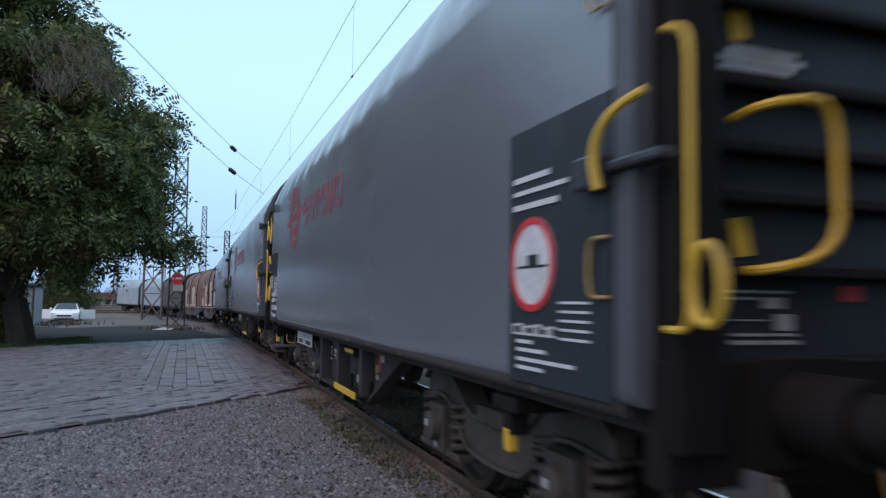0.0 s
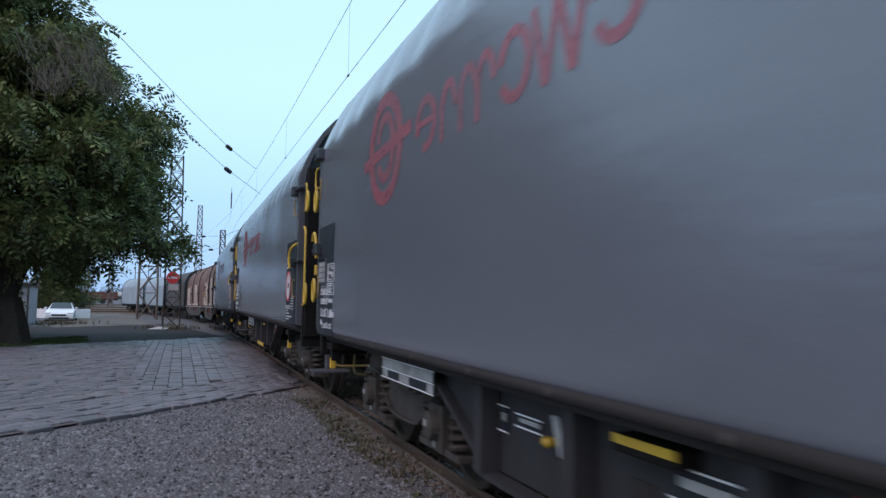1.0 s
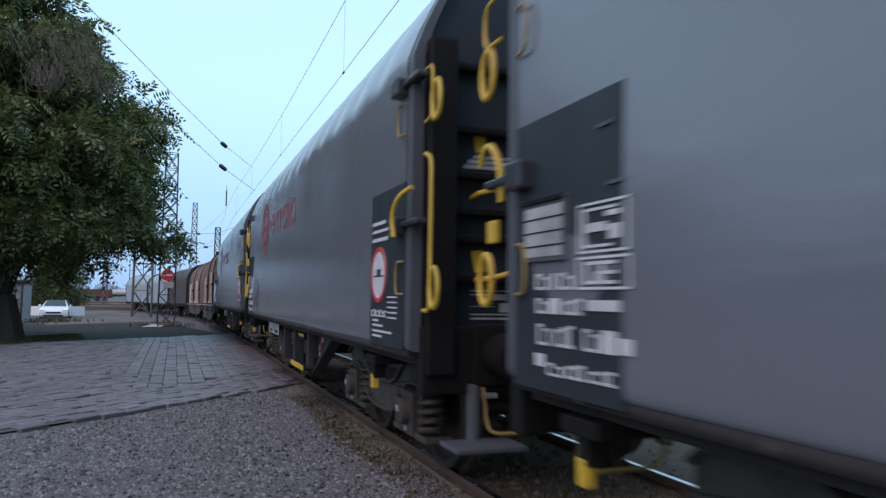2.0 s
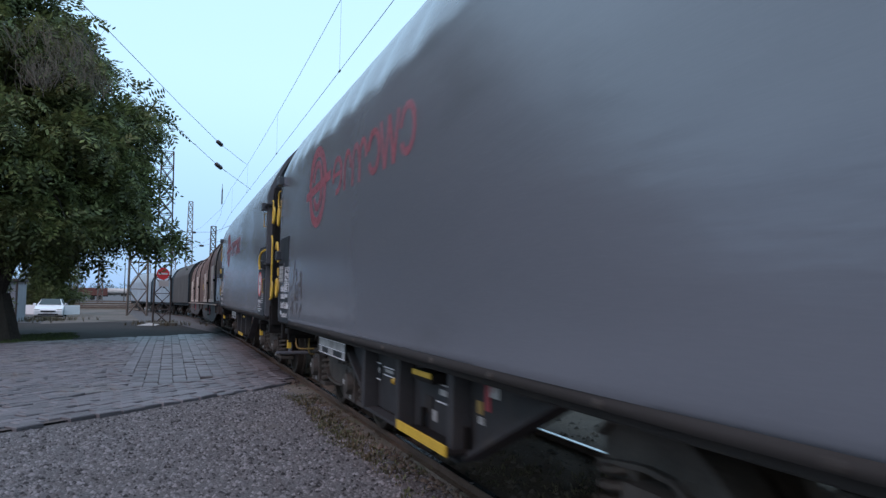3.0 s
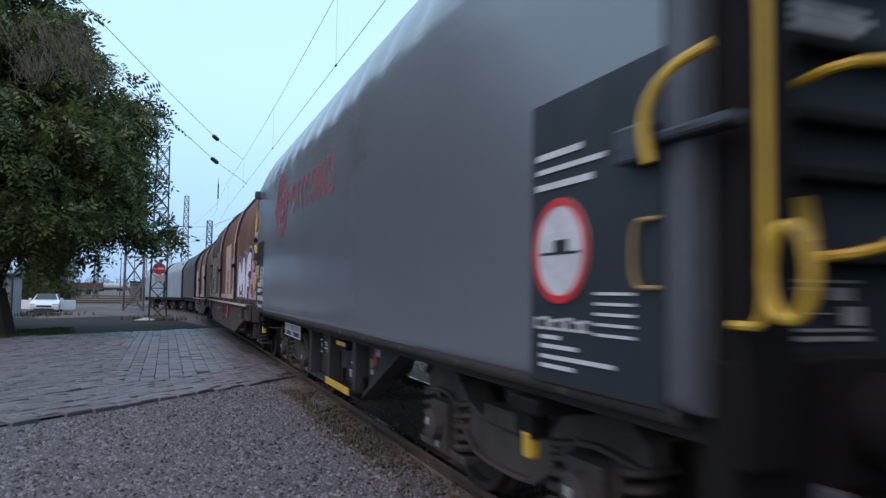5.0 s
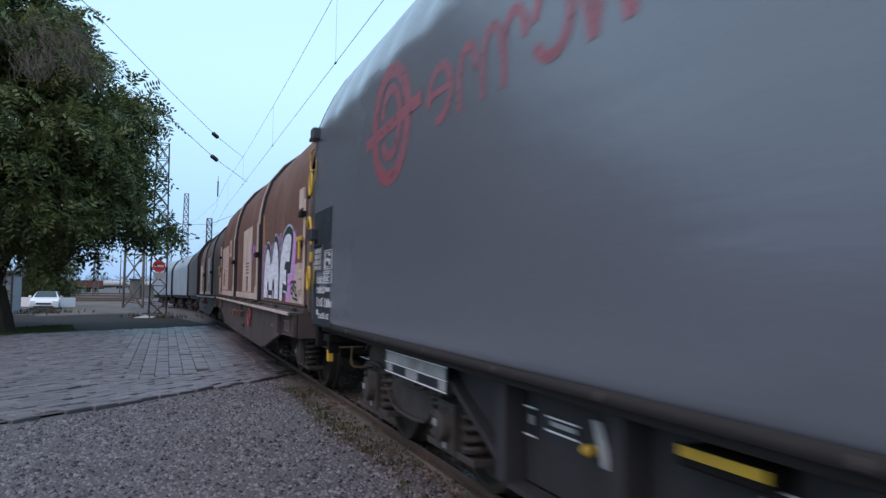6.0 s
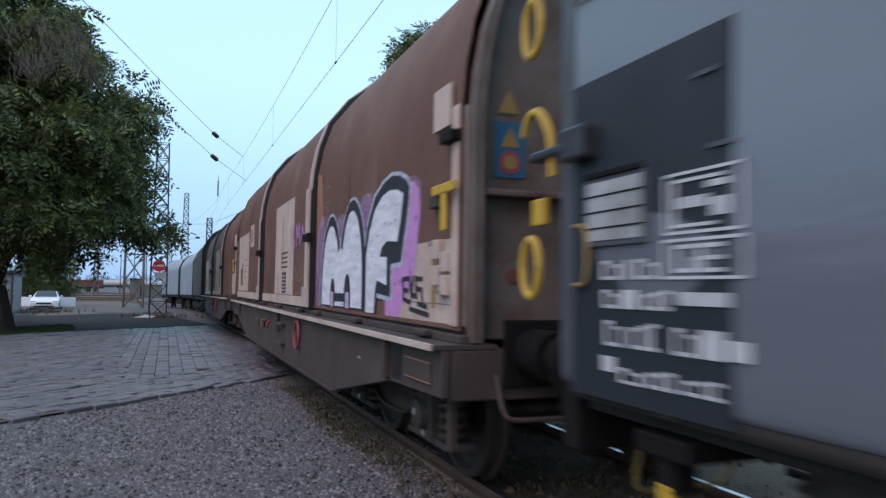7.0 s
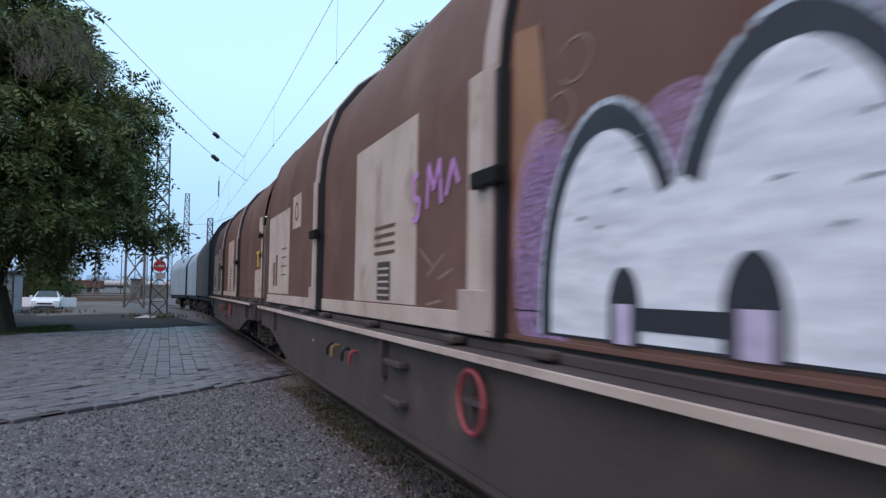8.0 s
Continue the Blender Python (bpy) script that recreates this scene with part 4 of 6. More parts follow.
def hood_wagon(label):
    w = thing("hood_wagon", label, "freight wagon", group="wagons of the train")
    H = 1.27
    spans = ((-6.38, -1.97, 0.0), (-1.97, 2.5, 0.035), (2.42, 6.6, 0.075))
    for n_, (y0, y1, grow) in enumerate(spans):
        form = [(a + (grow if a > 0.01 else 0), b + grow * 0.6) for a, b in HOOD_FORM]
        hood = part("hood", skin(form, y0, y1, 0, 0, cuts=12), BROWN, w, "weathered brown sliding hood", smooth=True)
        if grow:
            part("hood_hoop", arch(form, y0, y0 + 0.17, 0.03, 0.0), HOOPBROWN, hood, "worn pale hoop", smooth=True)
            part("seal", arch(form, y0 - 0.02, y0, 0.012, 0.09), BLACK, hood, "black rubber seal")
            if y1 > 5:
                part("hood_hoop", arch(form, y1 - 0.09, y1, 0.015, 0.0), BROWN, hood, "outer hoop", smooth=True)
        else:
            part("hood_hoop", arch(form, y0, y0 + 0.09, 0.015, 0.0), BROWN, hood, "outer hoop", smooth=True)
        for x in (-1, 1):
            part("skirt", wall_box(x, H + grow, H + grow + 0.012, y0 + 0.02, y1 - 0.02, 1.1, 1.125 if y0 < -3 else 1.22), BROWN if y0 < -3 else DUSTY, hood, "worn lower edge of the hood", bevel=0.004)
            for y in (y0 + 0.5, (y0 + y1) / 2, y1 - 0.5):
                part("guide_roller", wall_box(x, H + grow + 0.01, H + grow + 0.09, y - 0.1, y + 0.1, 1.045, 1.085), BROWNSILL, hood, bevel=0.01)
    for x in (-1, 1):
        M = H + 0.035
        # pale worn posts where the hoods meet
        for y0, y1, W_ in ((-1.95, -1.6, H + 0.035), (2.44, 2.72, H + 0.075)):
            po = part("latch_post", wall_box(x, W_, W_ + 0.022, y0, y1, 1.13, 2.5), DUSTY, w, "chalky pale latch post", bevel=0.008)
            part("post_edge", wall_box(x, W_ + 0.02, W_ + 0.045, y0, y0 + 0.05, 1.13, 2.5), HOOPBROWN, po, bevel=0.006)
            part("seal_strip", wall_box(x, W_ - 0.04, W_ + 0.03, y0 - 0.06, y0 - 0.01, 1.1, 2.45), BLACK, po)
            part("latch_block", wall_box(x, W_ + 0.02, W_ + 0.08, y0 - 0.13, y0 + 0.19, 1.86, 1.95), FRAME, po, bevel=0.01)
            part("post_foot", wall_box(x, W_ + 0.012, W_ + 0.034, y0 - 0.01, y1 + 0.1, 1.1, 1.34), HOOPBROWN, po, "rubbed foot of the post", bevel=0.008)
        part("panel_seam", wall_box(x, H, H + 0.004, -6.24, -2.06, 1.243, 1.249), BLACK, w, "dark seam above the lower edge")
        for y in (-3.59, -4.57):
            part("panel_ridge", wall_box(x, H - 0.002, H + 0.006, y - 0.02, y + 0.02, 1.25, 2.4), BROWN, w, "shallow pressed ridge", bevel=0.003)
        big = part("chalk_field", wall_box(x, M, M + 0.005, -0.68, 0.98, 1.23, 2.52), DUSTY, w, "pale worn inscription field")
        X = x * (M + 0.007)
        bars(big, X, [(-0.2, 0.34, 1.6 + 0.065 * k, 1.625 + 0.065 * k) for k in range(4)], BROWN)
        bars(big, X, [(-0.1, 0.24, 1.25, 1.54)], BROWNSILL)
        bars(big, X + x * 0.003, [(-0.07, 0.21, 1.28 + 0.05 * k, 1.297 + 0.05 * k) for k in range(5)], DUSTY)
        R_ = H + 0.075
        f2 = part("chalk_field", wall_box(x, R_, R_ + 0.005, 4.45, 6.45, 1.24, 2.4), DUSTY, w, "pale worn inscription field")
        sq = part("chalk_field", wall_box(x, R_, R_ + 0.005, 3.6, 4.2, 2.08, 2.5), DUSTY, w, "pale square with a brown ring")
        part("ring_mark", ring_x(x * (R_ + 0.007), 3.9, 2.29, 0.12, 0.12, 0.03, 0.03, 0.002), BROWN, sq)
        bars(f2, x * (R_ + 0.007), [(4.7, 5.1, 1.5 + 0.12 * k, 1.515 + 0.12 * k) for k in range(4)] + [(5.5, 5.65, 1.35, 1.8), (5.75, 5.9, 1.35, 1.7)], BROWN)
        # corner of the front hood
        pale_ = part("chalk_field", wall_box(x, H, H + 0.004, -6.3, -5.2, 1.13, 1.64), DUSTY, w, "pale worn inscription field")
        part("notice", wall_box(x, H, H + 0.03, -6.22, -5.95, 2.32, 2.58), DUSTY, w, "pale notice plate", bevel=0.004)
        post = part("corner_post", wall_box(x, H - 0.05, H + 0.03, -6.36, -6.26, 1.12, 2.42), DUSTY, w, "chalky worn corner post", bevel=0.012)
        part("lock_box", wall_box(x, H, H + 0.08, -6.38, -6.18, 2.2, 2.27), FRAME, post, bevel=0.01)
        part("lock_box", wall_box(x, H, H + 0.05, -6.14, -5.93, 1.84, 1.94), BROWNSILL, post, bevel=0.01)
        part("release_lever", wall_box(x, H + 0.06, H + 0.085, -6.44, -6.08, 1.9, 1.96), YELLOW, post, "faded yellow release lever", bevel=0.008)
        part("release_stem", wall_box(x, H + 0.06, H + 0.085, -6.3, -6.23, 1.68, 1.9), YELLOW, post, "yellow lever stem", bevel=0.008)
        for y, z in ((-6.05, 1.52), (-6.05, 1.36), (-6.2, 1.44), (-6.2, 1.3)):
            part("lock_plate", wall_box(x, H, H + 0.05, y - 0.06, y + 0.06, z, z + 0.12), DUSTY, post, bevel=0.006)
        # Black boxes paint in the shade of the gaps among the lock plates.
        for y, z in ((-6.12, 1.5), (-5.97, 1.62), (-6.12, 1.32)):
            part("lock_gap", wall_box(x, H, H + 0.035, y - 0.05, y + 0.05, z - 0.015, z + 0.01), BLACK, post)
        part("lock_tag", wall_box(x, H, H + 0.01, -5.96, -5.9, 1.22, 1.58), OCHRE, post, "faded ochre strip")
        # side sill with its ledge
        sill = part("side_sill", Shape().prism([(-6.5, 1.0), (6.5, 1.0), (6.5, 0.74), (5.5, 0.72), (3.9, 0.44), (-3.9, 0.44), (-5.5, 0.72), (-6.5, 0.74)], "x", min(x * 1.38, x * 1.43), max(x * 1.38, x * 1.43)), BROWNSILL, w, "grimy brown fish-bellied side sill", bevel=0.006)
        part("ledge", wall_box(x, 1.1, 1.485, -6.5, 6.5, 1.004, 1.03), BROWNSILL, sill, "grimy ledge under the hoods")
        part("ledge_edge", wall_box(x, 1.485, 1.505, -6.5, 6.5, 1.0, 1.038), DUSTY, sill, "pale worn ledge edge", bevel=0.003)
        part("hood_rail", wall_box(x, 1.2, 1.3, -6.45, 6.45, 1.03, 1.078), BROWNSILL, sill, "grimy guide rail", bevel=0.006)
        # Black filler strip stands in for the shade between guide rail and hood.
        part("rail_gap", wall_box(x, 1.24, 1.262, -6.4, 6.4, 1.078, 1.1), BLACK, sill)
        part("lower_flange", wall_box(x, 1.38, 1.47, -3.9, 3.9, 0.425, 0.44), BROWNSILL, sill)
        # Flat black sheet: shade of a sill recess, painted on.
        part("dark_pocket", wall_box(x, 1.432, 1.436, -5.78, -5.6, 0.76, 0.98), BLACK, sill)
        for y in (-5.5, -0.45, 4.9):
            part("sill_web", wall_box(x, 1.43, 1.48, y - 0.04, y + 0.04, 0.74, 0.996), BROWNSILL, sill, bevel=0.006)
        part("label_holder", wall_box(x, 1.43, 1.445, -6.35, -5.9, 0.8, 0.92), BROWNSILL, sill, "brown card holder", bevel=0.004)
        for z in (0.8, 0.915):
            part("holder_edge", wall_box(x, 1.445, 1.45, -6.35, -5.9, z, z + 0.006), RUSTPATCH, sill)
        for y, z in ((-4.7, 0.8), (2.2, 0.8)):
            part("chalk_mark", wall_box(x, 1.43, 1.433, y - 0.035, y + 0.035, z - 0.009, z + 0.009), PLATE, sill, "pale chalk mark")
        wheel = part("brake_wheel", Shape().tube([(x * 1.47, -2.02 + 0.15 * math.cos(a), 0.8 + 0.15 * math.sin(a)) for a in [2 * math.pi * i / 28 for i in range(29)]], 0.014, 8), HANDRED, w, "faded red brake handwheel", smooth=True)
        part("spoke", Shape().box(x * 1.465 - 0.008, x * 1.465 + 0.008, -2.16, -1.88, 0.788, 0.812).box(x * 1.465 - 0.009, x * 1.465 + 0.009, -2.032, -2.008, 0.66, 0.94).tube([(x * 1.43, -2.02, 0.8), (x * 1.475, -2.02, 0.8)], 0.03, 10), BROWNSILL, wheel)
        for y, m in ((0.35, HANDRED), (0.62, BLACK), (1.0, OCHRE), (1.2, BLACK)):
            part("valve_lever", bent([(x * 1.43, y, 0.84), (x * 1.49, y, 0.84), (x * 1.49, y + 0.02, 0.74)], 0.014), m, sill, "small painted valve lever", smooth=True)
        for z in (0.6, 0.84):
            part("bracket", wall_box(x, 1.43, 1.5, -0.95, -0.6, z, z + 0.04), BROWNSILL, sill, bevel=0.01)
    for e in (-1, 1):
        form = [(-a, b) for a, b in HOOD_FORM] + [(a, b) for a, b in HOOD_FORM[-2::-1]]
        y_in, y_out = e * 6.3, e * 6.39
        part("end_wall", Shape().prism([(a * 0.97, b - 0.05) for a, b in form], "y", min(y_in, y_out), max(y_in, y_out)), RUSTWALL, w, "rusty grey end wall", bevel=0.01)
        part("end_arch", arch([(a * 0.965, b - 0.06) for a, b in HOOD_FORM], min(e * 6.39, e * 6.5), max(e * 6.39, e * 6.5), 0.02, 0.04), RUSTWALL, w, "grey end arch", smooth=True)
        part("end_rib", Shape().box(-1.2, 1.2, min(e * 6.39, e * 6.46), max(e * 6.39, e * 6.46), 1.88, 1.92), RUSTWALL, w, bevel=0.01)
        for a_ in (-0.45, 0.45):
            part("end_post", Shape().box(a_ - 0.05, a_ + 0.05, min(e * 6.39, e * 6.46), max(e * 6.39, e * 6.46), 1.06, 1.87), RUSTWALL, w, bevel=0.01)
        part("headstock", Shape().box(-1.37, 1.37, min(e * 6.4, e * 6.5), max(e * 6.4, e * 6.5), 0.72, 1.0), BROWNSILL, w, bevel=0.01)
        ym, yn = min(e * 6.392, e * 6.398), max(e * 6.392, e * 6.398)
        yp, yq = min(e * 6.398, e * 6.402), max(e * 6.398, e * 6.402)
        sg = part("warning_sign", Shape().box(-1.08, -0.88, ym, yn, 2.0, 2.33), SIGNBLUE, w, "blue warning sign")
        part("triangle", Shape().prism([(-1.04, 2.18), (-0.92, 2.18), (-0.98, 2.3)], "y", yp, yq), OCHRE, sg)
        part("red_ring", Shape().prism([(-0.98 + 0.07 * math.cos(k * 0.5236), 2.09 + 0.07 * math.sin(k * 0.5236)) for k in range(12)], "y", yp, yq), HANDRED, sg)
        part("ring_core", Shape().prism([(-0.98 + 0.045 * math.cos(k * 0.5236), 2.09 + 0.045 * math.sin(k * 0.5236)) for k in range(12)], "y", min(e * 6.402, e * 6.405), max(e * 6.402, e * 6.405)), OCHRE, sg)
        part("triangle", Shape().prism([(-1.06, 2.38), (-0.92, 2.38), (-0.99, 2.53)], "y", ym, yn), OCHRE, w, "faded yellow warning triangle")
        part("reflector", Shape().prism([(-0.95 + 0.045 * math.cos(k * 0.5236), 1.42 + 0.045 * math.sin(k * 0.5236)) for k in range(12)], "y", ym, yn), OXIDE, w, "dull red reflector")
        add_buffers(w, e * 6.5, e)
        add_bogie(w, e * 4.45)
        part("step_hanger", Shape().box(-1.32, -1.28, min(e * 6.3, e * 6.36), max(e * 6.3, e * 6.36), 0.42, 0.75), BROWNSILL, w)
        part("rail_bar", bent([(-1.1, e * 6.5, 0.86), (-1.1, e * 6.6, 0.62), (-0.55, e * 6.6, 0.62), (-0.55, e * 6.5, 0.86)], 0.014), BROWNSILL, w, "bent shunter's bar", smooth=True)
    part("floor_plate", Shape().box(-1.37, 1.37, -6.4, 6.4, 0.92, 1.0), BROWNSILL, w)
    part("centre_beam", Shape().box(-0.3, 0.3, -6.4, 6.4, 0.6, 0.92), BROWNSILL, w)
    return w


def blob(y0, y1, z0, z1, square=2.6, n=36, top=None):
    """Outline of a fat rounded letter form."""
    out = []
    for i in range(n):
        a = 2 * math.pi * i / n
        c, s = math.cos(a), math.sin(a)
        out.append(((y0 + y1) / 2 + math.copysign(abs(c) ** (2 / square), c) * (y1 - y0) / 2, (z0 + z1) / 2 + math.copysign(abs(s) ** (2 / square), s) * (z1 - z0) / 2))
    return out


def hump_form(y0, y1, z0, z1, n=20, lean=0.0):
    """A tall arch: straight sides, round top."""
    r = (y1 - y0) / 2
    pts = [(y1, z0), (y0, z0)]
    h = min(z1 - z0, r * 1.6)
    for i in range(n + 1):
        a = math.pi - math.pi * i / n
        pts.append(((y0 + y1) / 2 + r * math.cos(a) + lean * (i / n - 0.5), z1 - h + h * math.sin(a)))
    return pts


def graffiti(w):
    """The white and black throw-up with a violet cloud on the front hood; +y is to the left as it is read."""
    def put(q):
        return 1.138 * q[0] + 0.6, max(1.128, 1.138 * q[1] - 0.185)

    def lay(outline, k, mat, label=""):
        X = -1.2725 - 0.0016 * k
        return part("graffiti", Shape().prism([put(q) for q in outline], "x", X - 0.0007, X), mat, w, label)
    Z0 = 1.17
    # violet mist: nested soft coats, from wide to narrow
    def mist(y0, y1, z0, z1, coats, mat, label):
        for i in range(coats):
            f = 0.42 * i / coats
            dy, dz = (y1 - y0) * f / 2, (z1 - z0) * f / 2
            X = -1.2716 - 0.0003 * i
            part("graffiti", Shape().prism([(y, max(1.128, z)) for y, z in blob(y0 + dy, y1 - dy, z0 + dz, z1 - dz, 2.3, 24)], "x", X - 0.0002, X), mat, w, label)
    mist(-2.66, -2.06, 0.95, 2.12, 4, OVERSPRAY, "soft violet overspray")
    mist(-3.5, -3.08, 1.74, 2.05, 2, OVERSPRAY, "soft violet overspray")
    mist(-4.46, -3.96, 1.7, 2.15, 3, OVERSPRAY, "soft violet overspray")
    mist(-2.56, -2.24, 1.05, 1.5, 3, OVERSPRAY, "soft violet overspray")
    for k, grow in ((0, 0.07), (0.15, 0.035), (0.3, 0.0)):
        X = -1.2749 - 0.0006 * k
        part("graffiti", Shape().prism([(y - (grow if y < -5.2 else -grow), max(1.128, z + grow * (z > 1.9))) for y, z in ((-5.3, 2.05), (-5.46, 2.05), (-5.58, 1.98), (-5.6, 1.84), (-5.5, 1.45), (-5.38, 1.32), (-5.2, 1.13), (-4.9, 1.13), (-4.9, 1.5), (-5.1, 1.7))], "x", X - 0.0004, X), SPRAYPINK if grow < 0.05 else OVERSPRAY, w, "violet sprayed shadow")
    # pale halo round the outlines
    lay(hump_form(-3.48, -2.58, Z0, 2.005), 0.7, HALO, "pale sprayed halo")
    lay(hump_form(-4.3, -3.34, Z0, 2.07), 0.75, HALO)
    FX = -1.2725 - 0.0016 * 2.4
    part("graffiti", Shape().prism([(-4.19, 1.7), (-4.27, 1.87), (-4.48, 2.1), (-4.75, 2.19), (-4.98, 2.22), (-5.19, 2.195), (-5.36, 2.14), (-5.46, 2.06), (-5.43, 1.92), (-5.27, 1.49), (-5.03, 1.49), (-5.03, 1.24), (-4.6, 1.26)], "x", FX - 0.0007, FX), HALO, w)
    # black outlines, then white fills
    lay(hump_form(-3.46, -2.6, Z0, 1.98), 1, SPRAYBLACK, "black sprayed outline")
    lay(hump_form(-4.28, -3.36, Z0, 2.045), 2, SPRAYBLACK)
    def flat(outline, k, mat, label=""):
        X = -1.2725 - 0.0016 * k
        part("graffiti", Shape().prism(outline, "x", X - 0.0007, X), mat, w, label)
    flat([(-4.19, 1.13), (-4.19, 1.63), (-4.28, 1.84), (-4.5, 2.07), (-4.75, 2.16), (-4.98, 2.19), (-5.18, 2.165), (-5.33, 2.115), (-5.42, 2.05), (-5.4, 1.93), (-5.24, 1.53), (-4.99, 1.52), (-4.99, 1.27), (-4.62, 1.3), (-4.6, 1.13)], 3, SPRAYBLACK)
    lay(hump_form(-3.4, -2.68, Z0 + 0.01, 1.89), 4, SPRAYWHITE, "white sprayed fill")
    lay(hump_form(-4.17, -3.48, Z0 + 0.01, 1.955), 5, SPRAYWHITE)
    dash = random.Random(8)
    for yc, half_, z0, z1 in ((-2.9, 0.25, 1.55, 1.9), (-3.75, 0.25, 1.5, 1.95), (-4.6, 0.2, 1.45, 1.9), (-4.95, 0.2, 1.8, 2.0)):
        for _ in range(5):
            y, z, ln = yc + dash.uniform(-half_, half_), dash.uniform(z0, z1), dash.uniform(0.05, 0.12)
            flat([(y, z), (y - ln / 2, z + 0.02), (y - ln, z + 0.014), (y - ln / 2, z + 0.01)], 8, TARP_PALE, "thin dark drag of the spray")
    flat([(-4.29, 1.135), (-4.29, 1.62), (-4.38, 1.8), (-4.55, 1.98), (-4.75, 2.06), (-4.95, 2.085), (-5.14, 2.065), (-5.29, 2.02), (-5.23, 1.82), (-5.16, 1.68), (-4.9, 1.7), (-4.76, 1.66), (-4.7, 1.585), (-4.9, 1.575), (-4.9, 1.36), (-4.63, 1.4), (-4.57, 1.3), (-4.56, 1.135)], 6, SPRAYWHITE)
    lay([(-3.26, Z0 + 0.01), (-3.26, 1.6), (-3.44, 1.68), (-3.6, 1.6), (-3.6, Z0 + 0.01)], 5.5, SPRAYWHITE)
    lay(hump_form(-3.24, -3.07, Z0, 1.42), 7, SPRAYBLACK)
    lay(hump_form(-3.82, -3.6, Z0, 1.45), 7, SPRAYBLACK)
    lay([(-3.22, Z0 + 0.05), (-3.22, 1.29), (-3.66, 1.29), (-3.66, Z0 + 0.05)], 8, SPRAYBLACK)
    lay([(-3.11, Z0), (-3.11, 1.3), (-3.2, 1.3), (-3.2, Z0)], 8.5, OVERWHITE)
    lay([(-3.66, Z0), (-3.66, 1.3), (-3.78, 1.3), (-3.78, Z0)], 8.5, OVERWHITE)
    # pale worn patch beside the seam
    part("primer_patch", Shape().prism([(-2.05, 1.5), (-2.05, 2.62), (-2.3, 2.58), (-2.36, 2.2), (-2.4, 1.9), (-2.26, 1.5)], "x", -1.2713, -1.2708), RUSTPATCH, w, "bare orange-brown patch")
    # loose strokes on the middle hood and below
    def strokes(lines, X, width, mat, label):
        for a, b in lines:
            d = Vector((b[0] - a[0], b[1] - a[1])).normalized() * width
            part("spray_stroke", Shape().prism([(a[0] - d.y, a[1] + d.x), (a[0] + d.y, a[1] - d.x), (b[0] + d.y, b[1] - d.x), (b[0] - d.y, b[1] + d.x)], "x", X - 0.001, X), mat, w, label)
    strokes((((-0.6, 2.08), (-0.72, 2.1)), ((-0.6, 2.08), (-0.64, 1.95)), ((-0.64, 1.95), (-0.76, 1.92)), ((-0.76, 1.92), (-0.72, 1.8)), ((-0.72, 1.8), (-0.6, 1.8)), ((-0.9, 1.85), (-0.92, 2.14)), ((-0.92, 2.14), (-1.02, 1.96)), ((-1.02, 1.96), (-1.12, 2.14)), ((-1.12, 2.14), (-1.16, 1.86)), ((-1.24, 1.9), (-1.34, 2.1)), ((-1.34, 2.1), (-1.44, 1.95))), -1.3125, 0.022, SPRAYPINK, "loose lilac spray stroke")
    strokes((((-0.75, 1.6), (-1.0, 1.48)), ((-0.9, 1.42), (-1.2, 1.55)), ((-1.1, 1.4), (-1.35, 1.46)), ((-0.9, 1.24), (-1.15, 1.27))), -1.3065, 0.008, CHALK, "faint chalk scrawl")
    strokes((((-5.27, 1.4), (-5.45, 1.41)), ((-5.3, 1.33), (-5.42, 1.32)), ((-5.3, 1.4), (-5.32, 1.25)), ((-5.34, 1.26), (-5.48, 1.24)), ((-5.44, 1.42), (-5.5, 1.26)), ((-5.52, 1.43), (-5.5, 1.27)), ((-5.5, 1.3), (-5.62, 1.28)), ((-5.56, 1.41), (-5.72, 1.4)), ((-5.58, 1.4), (-5.6, 1.3)), ((-5.6, 1.34), (-5.72, 1.33)), ((-5.7, 1.33), (-5.74, 1.22)), ((-5.45, 1.2), (-5.85, 1.17)), ((-5.62, 1.24), (-5.82, 1.22))), -1.2775, 0.017, SPRAYBLACK, "black scribble")
    for yc, zc, ry, rz in ((-2.62, 2.32, 0.14, 0.1), (-2.5, 2.12, 0.12, 0.09)):
        part("chalk_loop", ring_x(-1.2725, yc, zc, ry, rz, 0.012, 0.012, 0.0006, 20, 320), CHALK, w, "faint chalk loop")


def plain_tarp_wagon(label, mat):
    w = thing("cover_wagon", label, "freight wagon", group="wagons of the train")
    part("tarpaulin", skin(TARP_FORM, -5.4, 5.4, 0, 0.03, 1.2, 4.0, 40), mat, w, "pale tarpaulin cover", smooth=True)
    part("underframe", Shape().box(-1.36, 1.36, -5.4, 5.4, 0.82, 0.97).box(-0.3, 0.3, -5.4, 5.4, 0.6, 0.84), FRAME, w, bevel=0.01)
    for e in (-1, 1):
        form = [(-a, b) for a, b in TARP_FORM] + [(a, b) for a, b in TARP_FORM[-2::-1]]
        part("end_wall", Shape().prism([(a * 0.98, b - 0.02) for a, b in form], "y", min(e * 5.4, e * 5.46), max(e * 5.4, e * 5.46)), mat, w, "end wall")
        part("end_hoop", arch(TARP_FORM, min(e * 5.36, e * 5.5), max(e * 5.36, e * 5.5), 0.03, 0.06), PANEL, w, "dark end hoop", smooth=True)
        part("headstock", Shape().box(-1.4, 1.4, min(e * 5.38, e * 5.46), max(e * 5.38, e * 5.46), 0.74, 1.1), FRAME, w, bevel=0.01)
        add_buffers(w, e * 5.46, e)
        add_bogie(w, e * 3.2)
    return w


